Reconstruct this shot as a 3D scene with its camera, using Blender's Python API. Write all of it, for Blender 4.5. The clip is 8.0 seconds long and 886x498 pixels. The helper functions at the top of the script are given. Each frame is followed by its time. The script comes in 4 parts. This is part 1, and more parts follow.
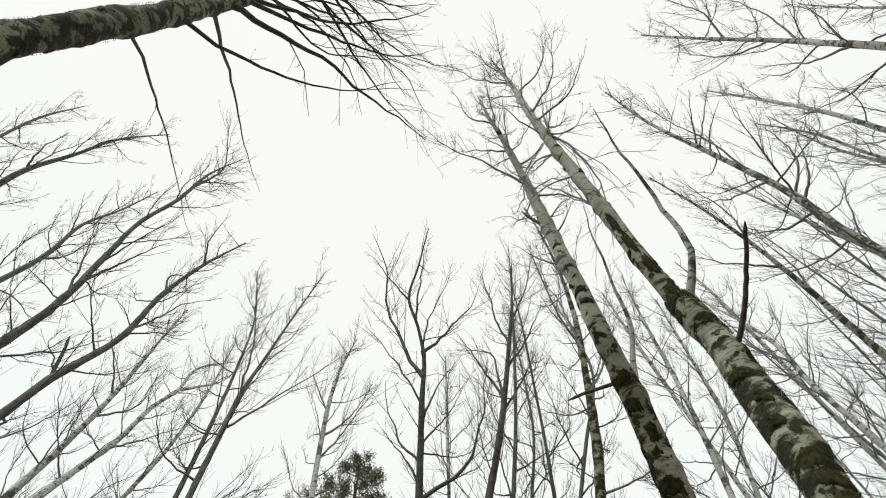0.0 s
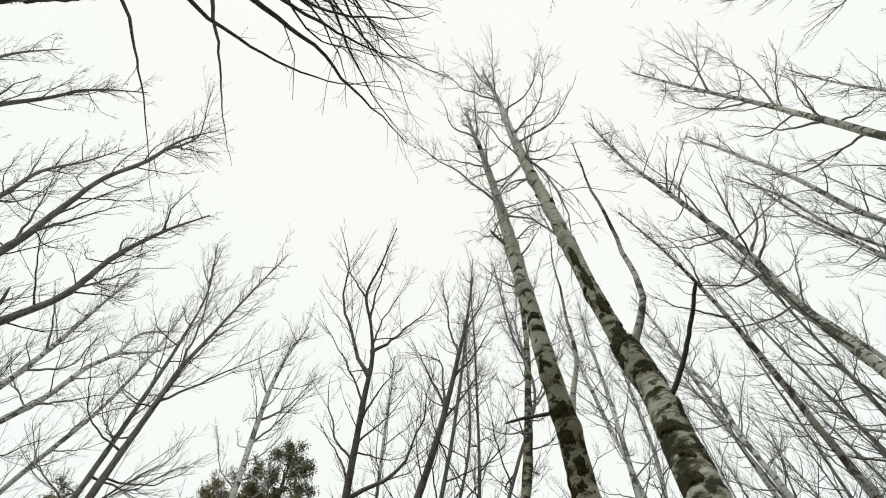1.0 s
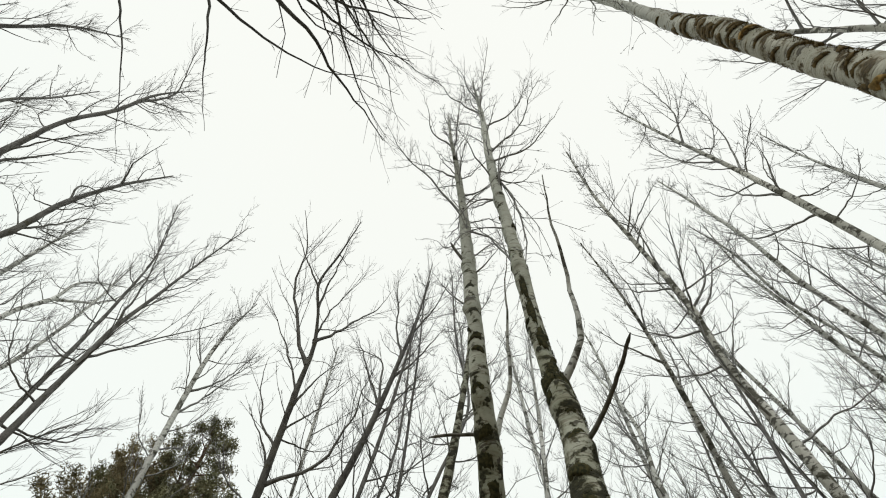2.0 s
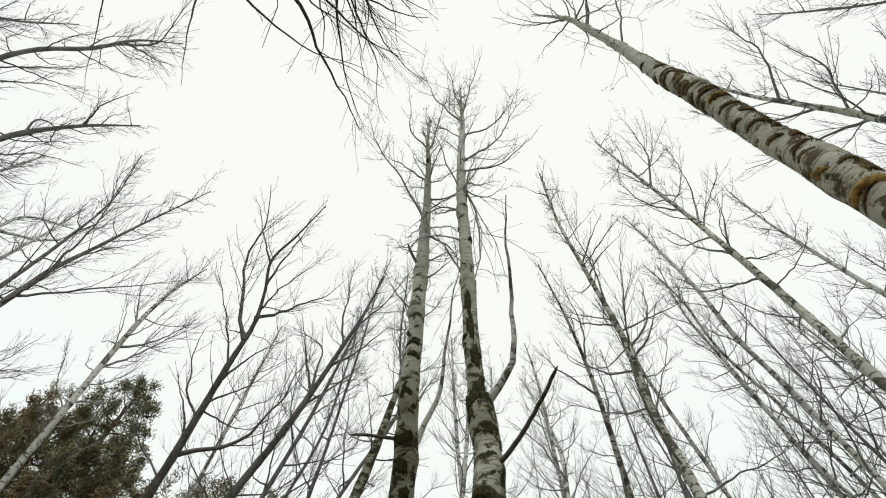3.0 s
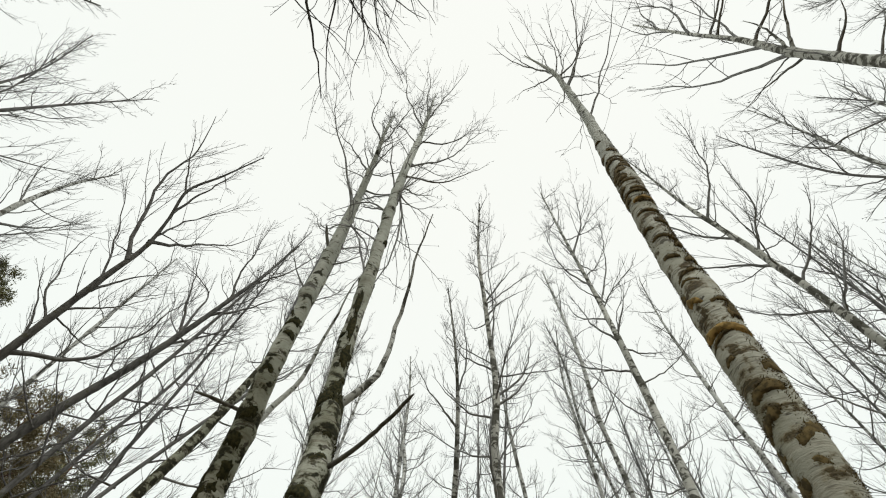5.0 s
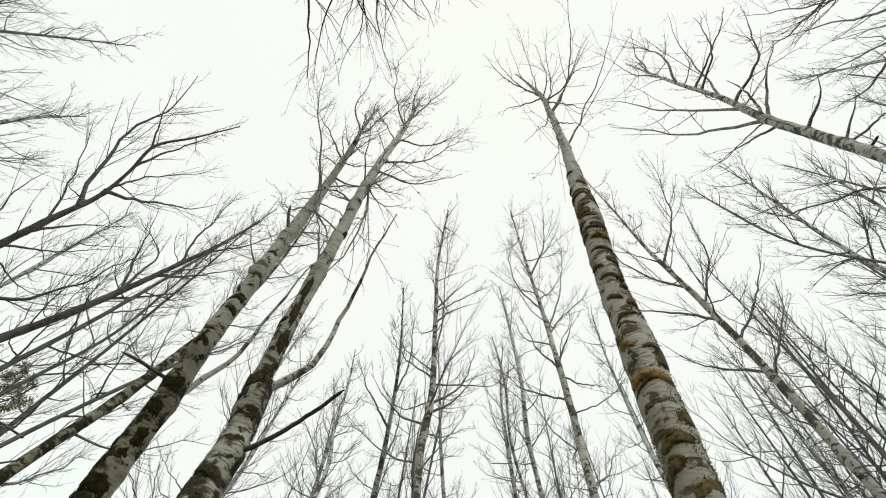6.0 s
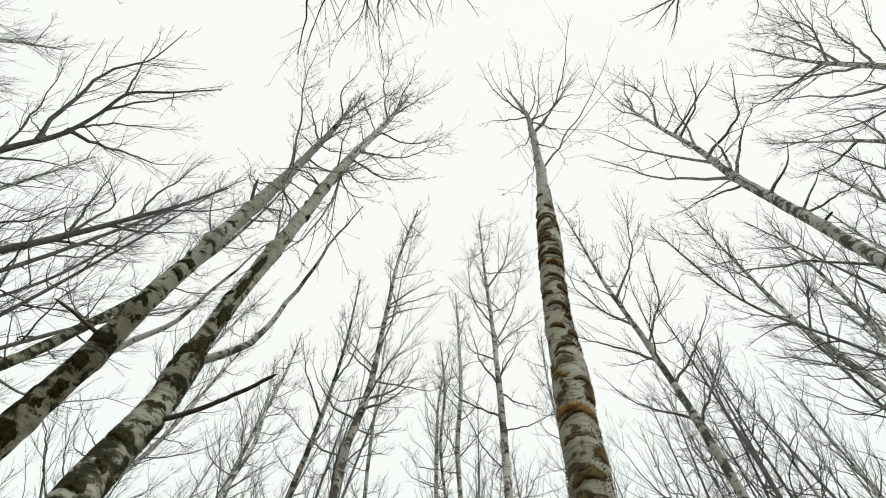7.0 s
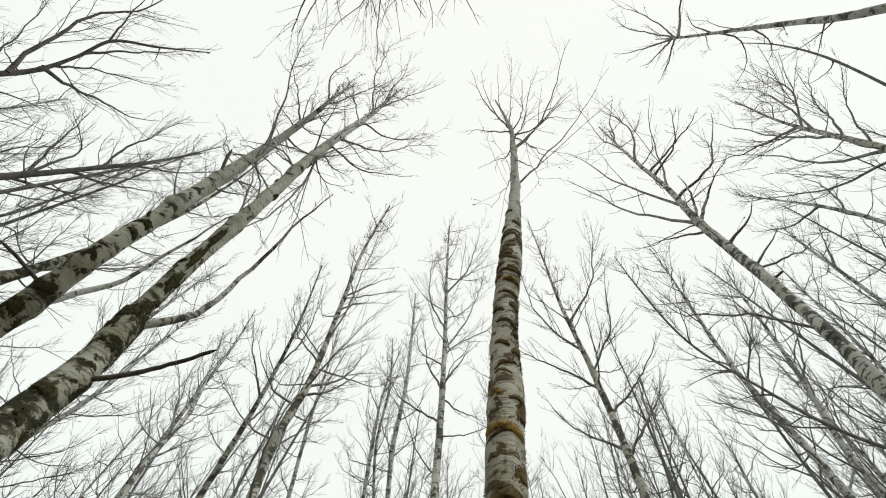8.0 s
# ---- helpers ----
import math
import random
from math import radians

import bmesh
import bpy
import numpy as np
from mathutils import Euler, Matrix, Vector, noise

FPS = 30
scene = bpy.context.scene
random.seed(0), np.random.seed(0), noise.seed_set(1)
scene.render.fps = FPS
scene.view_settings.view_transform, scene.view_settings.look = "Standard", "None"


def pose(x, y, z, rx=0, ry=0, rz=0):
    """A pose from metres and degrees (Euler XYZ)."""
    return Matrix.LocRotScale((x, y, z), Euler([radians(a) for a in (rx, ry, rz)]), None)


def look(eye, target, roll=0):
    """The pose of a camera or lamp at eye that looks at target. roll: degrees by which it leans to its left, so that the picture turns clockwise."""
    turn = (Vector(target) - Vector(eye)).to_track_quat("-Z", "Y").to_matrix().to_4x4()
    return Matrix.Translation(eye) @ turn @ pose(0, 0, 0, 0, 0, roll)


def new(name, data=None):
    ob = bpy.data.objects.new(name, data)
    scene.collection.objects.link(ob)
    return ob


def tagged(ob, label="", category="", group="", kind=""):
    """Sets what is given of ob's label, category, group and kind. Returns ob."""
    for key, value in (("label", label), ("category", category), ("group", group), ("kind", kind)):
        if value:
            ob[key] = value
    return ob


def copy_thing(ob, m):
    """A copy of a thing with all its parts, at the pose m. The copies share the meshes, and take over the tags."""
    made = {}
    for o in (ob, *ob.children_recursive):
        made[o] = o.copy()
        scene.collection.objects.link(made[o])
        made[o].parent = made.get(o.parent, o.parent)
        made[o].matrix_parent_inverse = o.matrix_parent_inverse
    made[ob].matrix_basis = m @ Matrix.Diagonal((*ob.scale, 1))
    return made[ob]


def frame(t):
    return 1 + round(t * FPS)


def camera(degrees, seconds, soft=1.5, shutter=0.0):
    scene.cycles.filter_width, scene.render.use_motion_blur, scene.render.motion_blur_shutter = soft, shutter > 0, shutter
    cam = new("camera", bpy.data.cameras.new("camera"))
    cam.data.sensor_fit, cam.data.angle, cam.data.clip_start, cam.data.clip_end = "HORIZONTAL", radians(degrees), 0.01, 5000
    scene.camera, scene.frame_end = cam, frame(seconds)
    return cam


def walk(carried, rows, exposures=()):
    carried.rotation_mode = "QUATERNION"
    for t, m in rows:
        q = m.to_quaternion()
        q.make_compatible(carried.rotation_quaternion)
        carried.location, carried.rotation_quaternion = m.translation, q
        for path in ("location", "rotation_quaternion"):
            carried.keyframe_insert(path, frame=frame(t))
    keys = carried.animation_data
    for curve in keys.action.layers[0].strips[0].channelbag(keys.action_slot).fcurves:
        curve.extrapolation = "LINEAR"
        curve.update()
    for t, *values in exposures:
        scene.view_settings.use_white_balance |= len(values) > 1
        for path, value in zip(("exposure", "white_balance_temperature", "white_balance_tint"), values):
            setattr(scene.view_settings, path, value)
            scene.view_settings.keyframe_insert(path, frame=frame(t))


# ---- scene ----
cam = camera(75.60, 8.0, soft=1.06)
PATH = [
    (0.0, 0.078, 0.069, 1.613, 157.91, 0.95, 0.04),
    (0.5, 0.091, -0.004, 1.622, 157.78, 0.88, -4.48),
    (1.0, 0.112, -0.088, 1.634, 157.57, 0.73, -9.16),
    (1.5, 0.146, -0.180, 1.650, 157.34, 0.43, -14.24),
    (3.0, 0.296, -0.426, 1.695, 156.96, -0.69, -29.84),
    (3.5, 0.333, -0.489, 1.704, 157.04, -1.06, -35.01),
    (4.0, 0.358, -0.541, 1.712, 157.21, -1.39, -40.42),
    (4.5, 0.379, -0.587, 1.727, 157.37, -1.69, -45.82),
    (6.0, 0.419, -0.737, 1.755, 158.13, -2.50, -61.30),
    (6.5, 0.424, -0.779, 1.764, 158.40, -2.71, -66.49),
    (7.0, 0.416, -0.820, 1.770, 158.62, -2.91, -71.51),
    (7.5, 0.408, -0.863, 1.771, 158.85, -3.09, -76.14),
    (8.0, 0.398, -0.901, 1.773, 159.11, -3.21, -80.81),
]
walk(cam, [(t, pose(x, y, z, rx, ry, rz)) for t, x, y, z, rx, ry, rz in PATH])

# ---- light: a bright overcast sky ----
world = bpy.data.worlds.new("overcast_sky")
scene.world = world
world.use_nodes = True
wn, wl = world.node_tree.nodes, world.node_tree.links
wn.clear()
w_out, w_add = wn.new("ShaderNodeOutputWorld"), wn.new("ShaderNodeAddShader")
w_blue, w_cloud = wn.new("ShaderNodeBackground"), wn.new("ShaderNodeBackground")
w_sky, w_noise, w_ramp = wn.new("ShaderNodeTexSky"), wn.new("ShaderNodeTexNoise"), wn.new("ShaderNodeValToRGB")
w_sky.sky_type, w_sky.sun_disc = "NISHITA", False
w_sky.sun_elevation, w_sky.sun_rotation = radians(52), radians(200)
w_blue.inputs["Strength"].default_value = 0.006
w_cloud.inputs["Strength"].default_value = 0.965
w_noise.inputs["Scale"].default_value = 1.6
w_noise.inputs["Detail"].default_value = 3.0
w_low, w_mix = wn.new("ShaderNodeValToRGB"), wn.new("ShaderNodeMix")
w_place, w_split = wn.new("ShaderNodeTexCoord"), wn.new("ShaderNodeSeparateXYZ")
w_mix.data_type, w_mix.blend_type = "RGBA", "MULTIPLY"
w_ramp.color_ramp.elements[0].color = (0.965, 0.985, 0.95, 1)
w_ramp.color_ramp.elements[1].color = (1.0, 1.0, 0.965, 1)
# cooler towards the horizon, warmer overhead
w_low.color_ramp.elements[0].position, w_low.color_ramp.elements[0].color = 0.55, (0.952, 1.0, 0.99, 1)
w_low.color_ramp.elements[1].position, w_low.color_ramp.elements[1].color = 1.0, (1.0, 1.0, 0.975, 1)
wl.new(w_place.outputs["Generated"], w_split.inputs[0])
wl.new(w_split.outputs["Z"], w_low.inputs["Fac"])
wl.new(w_noise.outputs["Fac"], w_ramp.inputs["Fac"])
w_mix.inputs["Factor"].default_value = 1.0
wl.new(w_ramp.outputs["Color"], [k for k in w_mix.inputs if k.name == "A" and k.type == "RGBA"][0])
wl.new(w_low.outputs["Color"], [k for k in w_mix.inputs if k.name == "B" and k.type == "RGBA"][0])
wl.new([k for k in w_mix.outputs if k.type == "RGBA"][0], w_cloud.inputs["Color"])
wl.new(w_sky.outputs["Color"], w_blue.inputs["Color"])
wl.new(w_blue.outputs[0], w_add.inputs[0])
wl.new(w_cloud.outputs[0], w_add.inputs[1])
wl.new(w_add.outputs[0], w_out.inputs["Surface"])

sun = new("sun", bpy.data.lights.new("sun", "SUN"))
sun.data.energy, sun.data.angle, sun.data.color = 1.5, radians(40), (1.0, 0.985, 0.95)
sun.matrix_world = look((-6, -14, 20), (0, 0, 0))


# ---- materials ----
class Nodes:
    """A small writer of node materials."""

    def __init__(self, name):
        self.m = bpy.data.materials.new(name)
        self.m.use_nodes = True
        self.n, self.l = self.m.node_tree.nodes, self.m.node_tree.links
        self.bsdf = self.n["Principled BSDF"]
        self.bsdf.inputs["Specular IOR Level"].default_value = 0.25
        self.coord = self.n.new("ShaderNodeTexCoord").outputs["Object"]
        chance, self.moved = self.n.new("ShaderNodeObjectInfo").outputs["Random"], self.n.new("ShaderNodeVectorMath")
        self.moved.operation = "MULTIPLY_ADD"
        self.l.new(chance, self.moved.inputs[0])
        self.moved.inputs[1].default_value = (31.0, 17.0, 43.0)
        self.l.new(self.coord, self.moved.inputs[2])

    def mapped(self, sx, sy, sz, shift=0.0):
        node = self.n.new("ShaderNodeMapping")
        node.inputs["Scale"].default_value = (sx, sy, sz)
        node.inputs["Location"].default_value = (shift, shift * 0.7, shift * 1.3)
        self.l.new(self.moved.outputs[0], node.inputs["Vector"])
        return node.outputs[0]

    def noise(self, at, scale=1.0, detail=4.0, rough=0.55, warp=0.0):
        node = self.n.new("ShaderNodeTexNoise")
        node.inputs["Scale"].default_value = scale
        node.inputs["Detail"].default_value = detail
        node.inputs["Roughness"].default_value = rough
        node.inputs["Distortion"].default_value = warp
        self.l.new(at, node.inputs["Vector"])
        return node.outputs["Fac"]

    def step(self, value, low, high):
        node = self.n.new("ShaderNodeMapRange")
        node.interpolation_type = "SMOOTHSTEP"
        node.inputs["From Min"].default_value = low
        node.inputs["From Max"].default_value = high
        self.l.new(value, node.inputs["Value"])
        return node.outputs[0]

    def times(self, a, b, how="MULTIPLY"):
        node = self.n.new("ShaderNodeMath")
        node.operation = how
        for k, v in enumerate((a, b)):
            if isinstance(v, float):
                node.inputs[k].default_value = v
            else:
                self.l.new(v, node.inputs[k])
        return node.outputs[0]

    def mix(self, fac, a, b):
        node = self.n.new("ShaderNodeMix")
        node.data_type = "RGBA"
        for key, v in (("Factor", fac), ("A", a), ("B", b)):
            at = [s for s in node.inputs if s.name == key and s.type in (("VALUE",) if key == "Factor" else ("RGBA",))][0]
            if isinstance(v, tuple):
                at.default_value = (*v, 1)
            elif isinstance(v, float):
                at.default_value = v
            else:
                self.l.new(v, at)
        return [s for s in node.outputs if s.type == "RGBA"][0]

    def finish(self, colour, rough=0.85, height=None, depth=0.01, strength=0.6):
        if isinstance(colour, tuple):
            self.bsdf.inputs["Base Color"].default_value = (*colour, 1)
        else:
            self.l.new(colour, self.bsdf.inputs["Base Color"])
        self.bsdf.inputs["Roughness"].default_value = rough
        if height is not None:
            bump = self.n.new("ShaderNodeBump")
            bump.inputs["Distance"].default_value = depth
            bump.inputs["Strength"].default_value = strength
            self.l.new(height, bump.inputs["Height"])
            self.l.new(bump.outputs[0], self.bsdf.inputs["Normal"])
        return self.m


def birch_bark(name, heavy=0.0, fade=0.11, pale=((0.30, 0.305, 0.25), (0.53, 0.53, 0.46)), scars=0.0, whiten=0.5, moss=((0.013, 0.013, 0.006), (0.042, 0.038, 0.016)), rim=(0.10, 0.085, 0.04)):
    """Pale papery bark with dark scars and moss; heavy: how much more moss it carries."""
    k = Nodes(name)
    split = k.n.new("ShaderNodeSeparateXYZ")
    k.l.new(k.coord, split.inputs[0])
    broad = k.noise(k.mapped(2.2, 2.2, 1.6), 1.0, 4)
    fine = k.noise(k.mapped(26, 26, 60), 1.0, 5, 0.65)
    fuzz = k.noise(k.mapped(60, 60, 45, 2.0), 1.0, 3, 0.6)
    base = k.mix(k.step(broad, 0.35, 0.68), pale[0], pale[1])
    # a film of green algae
    algae = k.step(k.noise(k.mapped(3.4, 3.4, 2.2, 4.4), 1.0, 5, 0.6, 0.3), 0.48, 0.70)
    base = k.mix(k.times(algae, 0.55), base, (0.20, 0.20, 0.125))
    # soft level rings, as the bark wraps the stem
    ring = k.step(k.noise(k.mapped(1.6, 1.6, 17, 1.4), 1.0, 4, 0.55, 0.4), 0.46, 0.66)
    base = k.mix(k.times(ring, 0.45), base, (0.25, 0.225, 0.17))
    base = k.mix(k.times(k.step(fine, 0.48, 0.8), 0.45), base, (0.22, 0.195, 0.15))
    # bark mixed towards a pale cool white higher up the stem
    base = k.mix(k.times(k.step(split.outputs["Z"], 6.0, 11.0), whiten), base, (0.50, 0.525, 0.49))
    # thin level dashes
    dash = k.step(k.noise(k.mapped(5, 5, 46, 3.1), 1.0, 4, 0.6), 0.60, 0.65)
    base = k.mix(k.times(dash, 0.7), base, (0.09, 0.075, 0.055))
    # dark lens-shaped scars
    scar = k.step(k.noise(k.mapped(5.5, 5.5, 13.0, 7.7), 1.0, 4, 0.6, 0.7), 0.585 - scars, 0.64 - scars)
    base = k.mix(k.times(scar, 0.85), base, (0.055, 0.046, 0.034))
    # moss in bands and round blots with a frayed rim, thinning out up the trunk
    less = k.times(k.step(split.outputs["Z"], 4.5, 10.5), fade)
    frayed = k.times(less, k.times(k.times(fuzz, 0.5, "SUBTRACT"), 0.13), "SUBTRACT")
    band = k.times(k.noise(k.mapped(3.2, 3.2, 7.0, 12.3), 1.0, 3, 0.5, 0.2), frayed, "SUBTRACT")
    blot = k.times(k.noise(k.mapped(9.0, 9.0, 9.5, 21.0), 1.0, 3.5, 0.5, 0.2), frayed, "SUBTRACT")
    edge = k.times(k.step(band, 0.53 - heavy, 0.60 - heavy), k.step(blot, 0.53 - heavy, 0.60 - heavy), "MAXIMUM")
    patch = k.times(k.step(band, 0.57 - heavy, 0.63 - heavy), k.step(blot, 0.56 - heavy, 0.63 - heavy), "MAXIMUM")
    base = k.mix(k.times(edge, 0.6), base, rim)
    base = k.mix(k.times(patch, 0.96), base, k.mix(k.step(fine, 0.35, 0.7), moss[0], moss[1]))
    high = k.times(k.times(fine, k.times(scar, 0.6), "SUBTRACT"), k.times(k.times(patch, 0.9), k.times(ring, 0.5), "SUBTRACT"), "ADD")
    return k.finish(base, 0.82, high, 0.012, 0.6)


def grey_bark(name, pale, dark, scars=0.0):
    """The duller bark of the slimmer birches, flecked with uneven dark scars."""
    k = Nodes(name)
    broad = k.noise(k.mapped(1.3, 1.3, 0.9), 1.0, 4)
    grain = k.noise(k.mapped(22, 22, 30, 2.0), 1.0, 5, 0.65)
    base = k.mix(k.step(broad, 0.36, 0.66), dark, pale)
    base = k.mix(k.times(k.step(grain, 0.45, 0.75), 0.5), base, (0.27, 0.265, 0.24))
    fleck = k.step(k.noise(k.mapped(9, 9, 17, 6.0), 1.0, 4, 0.6, 0.6), 0.56 - scars, 0.60 - scars)
    base = k.mix(k.times(fleck, 0.85), base, (0.05, 0.046, 0.038))
    blot = k.step(k.noise(k.mapped(3.6, 3.6, 4.6, 9.0), 1.0, 5, 0.62, 0.5), 0.54 - scars, 0.58 - scars)
    base = k.mix(k.times(blot, 0.85), base, (0.055, 0.053, 0.036))
    return k.finish(base, 0.85, grain, 0.008, 0.5)


def dark_bark(name, dark, light):
    k = Nodes(name)
    grain = k.noise(k.mapped(16, 16, 5), 1.0, 5, 0.65)
    broad = k.noise(k.mapped(1.6, 1.6, 1.0, 5.0), 1.0, 4)
    base = k.mix(k.step(grain, 0.3, 0.72), dark, light)
    base = k.mix(k.times(k.step(broad, 0.52, 0.70), 0.6), base, (0.17, 0.165, 0.145))
    spots = k.step(k.noise(k.mapped(5, 5, 8, 9.0), 1.0, 4, 0.6), 0.60, 0.66)
    base = k.mix(k.times(spots, 0.6), base, (0.07, 0.065, 0.03))
    return k.finish(base, 0.9, grain, 0.01, 0.7)


def twig_bark(name, dark, light):
    k = Nodes(name)
    return k.finish(k.mix(k.step(k.noise(k.mapped(3, 3, 3), 1.0, 3), 0.35, 0.65), dark, light), 0.8)


def plain_growth(name, dark, light, scale=14.0):
    k = Nodes(name)
    return k.finish(k.mix(k.step(k.noise(k.mapped(scale, scale, scale), 1.0, 4), 0.35, 0.65), dark, light), 0.95)


def leaf_litter():
    k = Nodes("leaf_litter")
    broad = k.noise(k.mapped(0.4, 0.4, 0.4), 1.0, 4)
    fine = k.noise(k.mapped(9, 9, 9), 1.0, 6, 0.7)
    base = k.mix(k.step(fine, 0.35, 0.7), (0.06, 0.042, 0.025), (0.22, 0.16, 0.10))
    base = k.mix(k.times(k.step(broad, 0.5, 0.65), 0.7), base, (0.10, 0.11, 0.045))
    return k.finish(base, 0.95, fine, 0.03, 0.8)


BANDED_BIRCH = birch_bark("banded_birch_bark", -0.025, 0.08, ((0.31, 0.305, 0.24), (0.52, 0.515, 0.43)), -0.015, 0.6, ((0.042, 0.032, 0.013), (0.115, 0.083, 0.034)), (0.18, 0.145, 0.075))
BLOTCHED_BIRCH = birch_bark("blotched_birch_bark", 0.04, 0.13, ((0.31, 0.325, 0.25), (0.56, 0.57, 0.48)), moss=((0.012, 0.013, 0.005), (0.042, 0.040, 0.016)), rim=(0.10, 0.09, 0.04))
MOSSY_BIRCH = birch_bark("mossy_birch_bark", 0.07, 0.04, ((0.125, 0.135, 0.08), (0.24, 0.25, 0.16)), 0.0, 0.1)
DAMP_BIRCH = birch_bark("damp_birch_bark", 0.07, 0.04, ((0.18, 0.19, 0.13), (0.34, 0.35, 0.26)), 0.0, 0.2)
GREY_BIRCH = grey_bark("grey_birch_bark", (0.64, 0.65, 0.61), (0.42, 0.425, 0.39))
SPOTTED_BIRCH = grey_bark("spotted_birch_bark", (0.68, 0.68, 0.62), (0.45, 0.45, 0.40), 0.02)
ALDER = dark_bark("alder_bark", (0.085, 0.082, 0.076), (0.22, 0.215, 0.203))
OLD_ALDER = dark_bark("old_alder_bark", (0.055, 0.052, 0.047), (0.155, 0.15, 0.138))
PINE_BARK = dark_bark("pine_bark", (0.08, 0.05, 0.035), (0.21, 0.13, 0.09))
BIRCH_LIMB = dark_bark("birch_limb_bark", (0.145, 0.145, 0.14), (0.36, 0.36, 0.345))
BIRCH_TWIG = twig_bark("birch_twig_bark", (0.13, 0.129, 0.13), (0.255, 0.256, 0.262))
ALDER_TWIG = twig_bark("alder_twig_bark", (0.108, 0.105, 0.105), (0.22, 0.217, 0.218))
DARK_LIMB = dark_bark("dark_limb_bark", (0.05, 0.05, 0.048), (0.14, 0.14, 0.132))
DARK_TWIG = twig_bark("dark_twig_bark", (0.04, 0.04, 0.041), (0.095, 0.094, 0.095))
DEAD_WOOD = dark_bark("dead_wood", (0.05, 0.048, 0.036), (0.15, 0.142, 0.115))
MOSS = plain_growth("moss", (0.016, 0.018, 0.006), (0.062, 0.056, 0.021), 30.0)
BROWN_MOSS = plain_growth("brown_moss", (0.055, 0.041, 0.016), (0.15, 0.108, 0.042), 30.0)
RUSTY_MOSS = plain_growth("rusty_moss", (0.13, 0.085, 0.025), (0.34, 0.22, 0.07), 30.0)
NEEDLES = plain_growth("pine_needles", (0.125, 0.13, 0.073), (0.275, 0.27, 0.155), 5.0)
OLD_NEEDLES = plain_growth("old_needles", (0.165, 0.145, 0.082), (0.32, 0.27, 0.155), 5.0)
LITTER = leaf_litter()


# ---- shapes ----
def mesh_object(name, verts, faces, material, parent=None, smooth=True):
    me = bpy.data.meshes.new(name)
    me.from_pydata(verts, [], faces)
    me.materials.append(material)
    if smooth:
        me.polygons.foreach_set("use_smooth", np.ones(len(me.polygons), dtype=bool))
    me.update()
    ob = new(name, me)
    ob.parent = parent
    return ob


def tubes(paths, radii, sides):
    """Tapered tubes with pointed ends. paths: (count, points, 3); radii: (count, points)."""
    count, n, _ = paths.shape
    along = np.gradient(paths, axis=1)
    along /= np.linalg.norm(along, axis=2, keepdims=True) + 1e-9
    whole = paths[:, -1] - paths[:, 0]
    guide = np.where(np.abs(whole[:, 2:3]) > 0.8 * np.linalg.norm(whole, axis=1, keepdims=True), np.array([[1.0, 0.0, 0.0]]), np.array([[0.0, 0.0, 1.0]]))
    u = np.cross(along, guide[:, None, :])
    u /= np.linalg.norm(u, axis=2, keepdims=True) + 1e-9
    v = np.cross(along, u)
    a = np.arange(sides) * 2 * np.pi / sides
    ring = u[:, :, None, :] * np.cos(a)[None, None, :, None] + v[:, :, None, :] * np.sin(a)[None, None, :, None]
    verts = (paths[:, :, None, :] + ring * radii[:, :, None, None]).reshape(-1, 3)
    c, i, s = np.meshgrid(np.arange(count), np.arange(n - 1), np.arange(sides), indexing="ij")
    low = (c * n + i) * sides
    quads = np.stack([low + s, low + (s + 1) % sides, low + sides + (s + 1) % sides, low + sides + s], -1).reshape(-1, 4)
    return verts, quads


class Pile:
    """Gathers tubes for one mesh."""

    def __init__(self):
        self.v, self.f, self.count = [], [], 0

    def add(self, paths, radii, sides):
        v, f = tubes(np.asarray(paths, float), np.asarray(radii, float), sides)
        self.v.append(v)
        self.f.append(f + self.count)
        self.count += len(v)

    def mesh(self, name, material, parent):
        return mesh_object(name, np.concatenate(self.v).tolist(), np.concatenate(self.f).tolist(), material, parent)


def curve_through(points, n):
    """n points on a smooth curve through the given ones, by their distance along it."""
    p = np.asarray(points, float)
    t = np.r_[0, np.cumsum(np.linalg.norm(np.diff(p[:, :3], axis=0), axis=1))]
    m = np.gradient(p, t, axis=0)
    s = np.linspace(0, t[-1], n)
    k = np.clip(np.searchsorted(t, s, side="right") - 1, 0, len(t) - 2)
    h = (t[k + 1] - t[k])[:, None]
    x = ((s - t[k]) / h[:, 0])[:, None]
    return (2 * x**3 - 3 * x**2 + 1) * p[k] + (x**3 - 2 * x**2 + x) * h * m[k] + (3 * x**2 - 2 * x**3) * p[k + 1] + (x**3 - x**2) * h * m[k + 1]


def unit(a):
    return a / (np.linalg.norm(a, axis=-1, keepdims=True) + 1e-9)


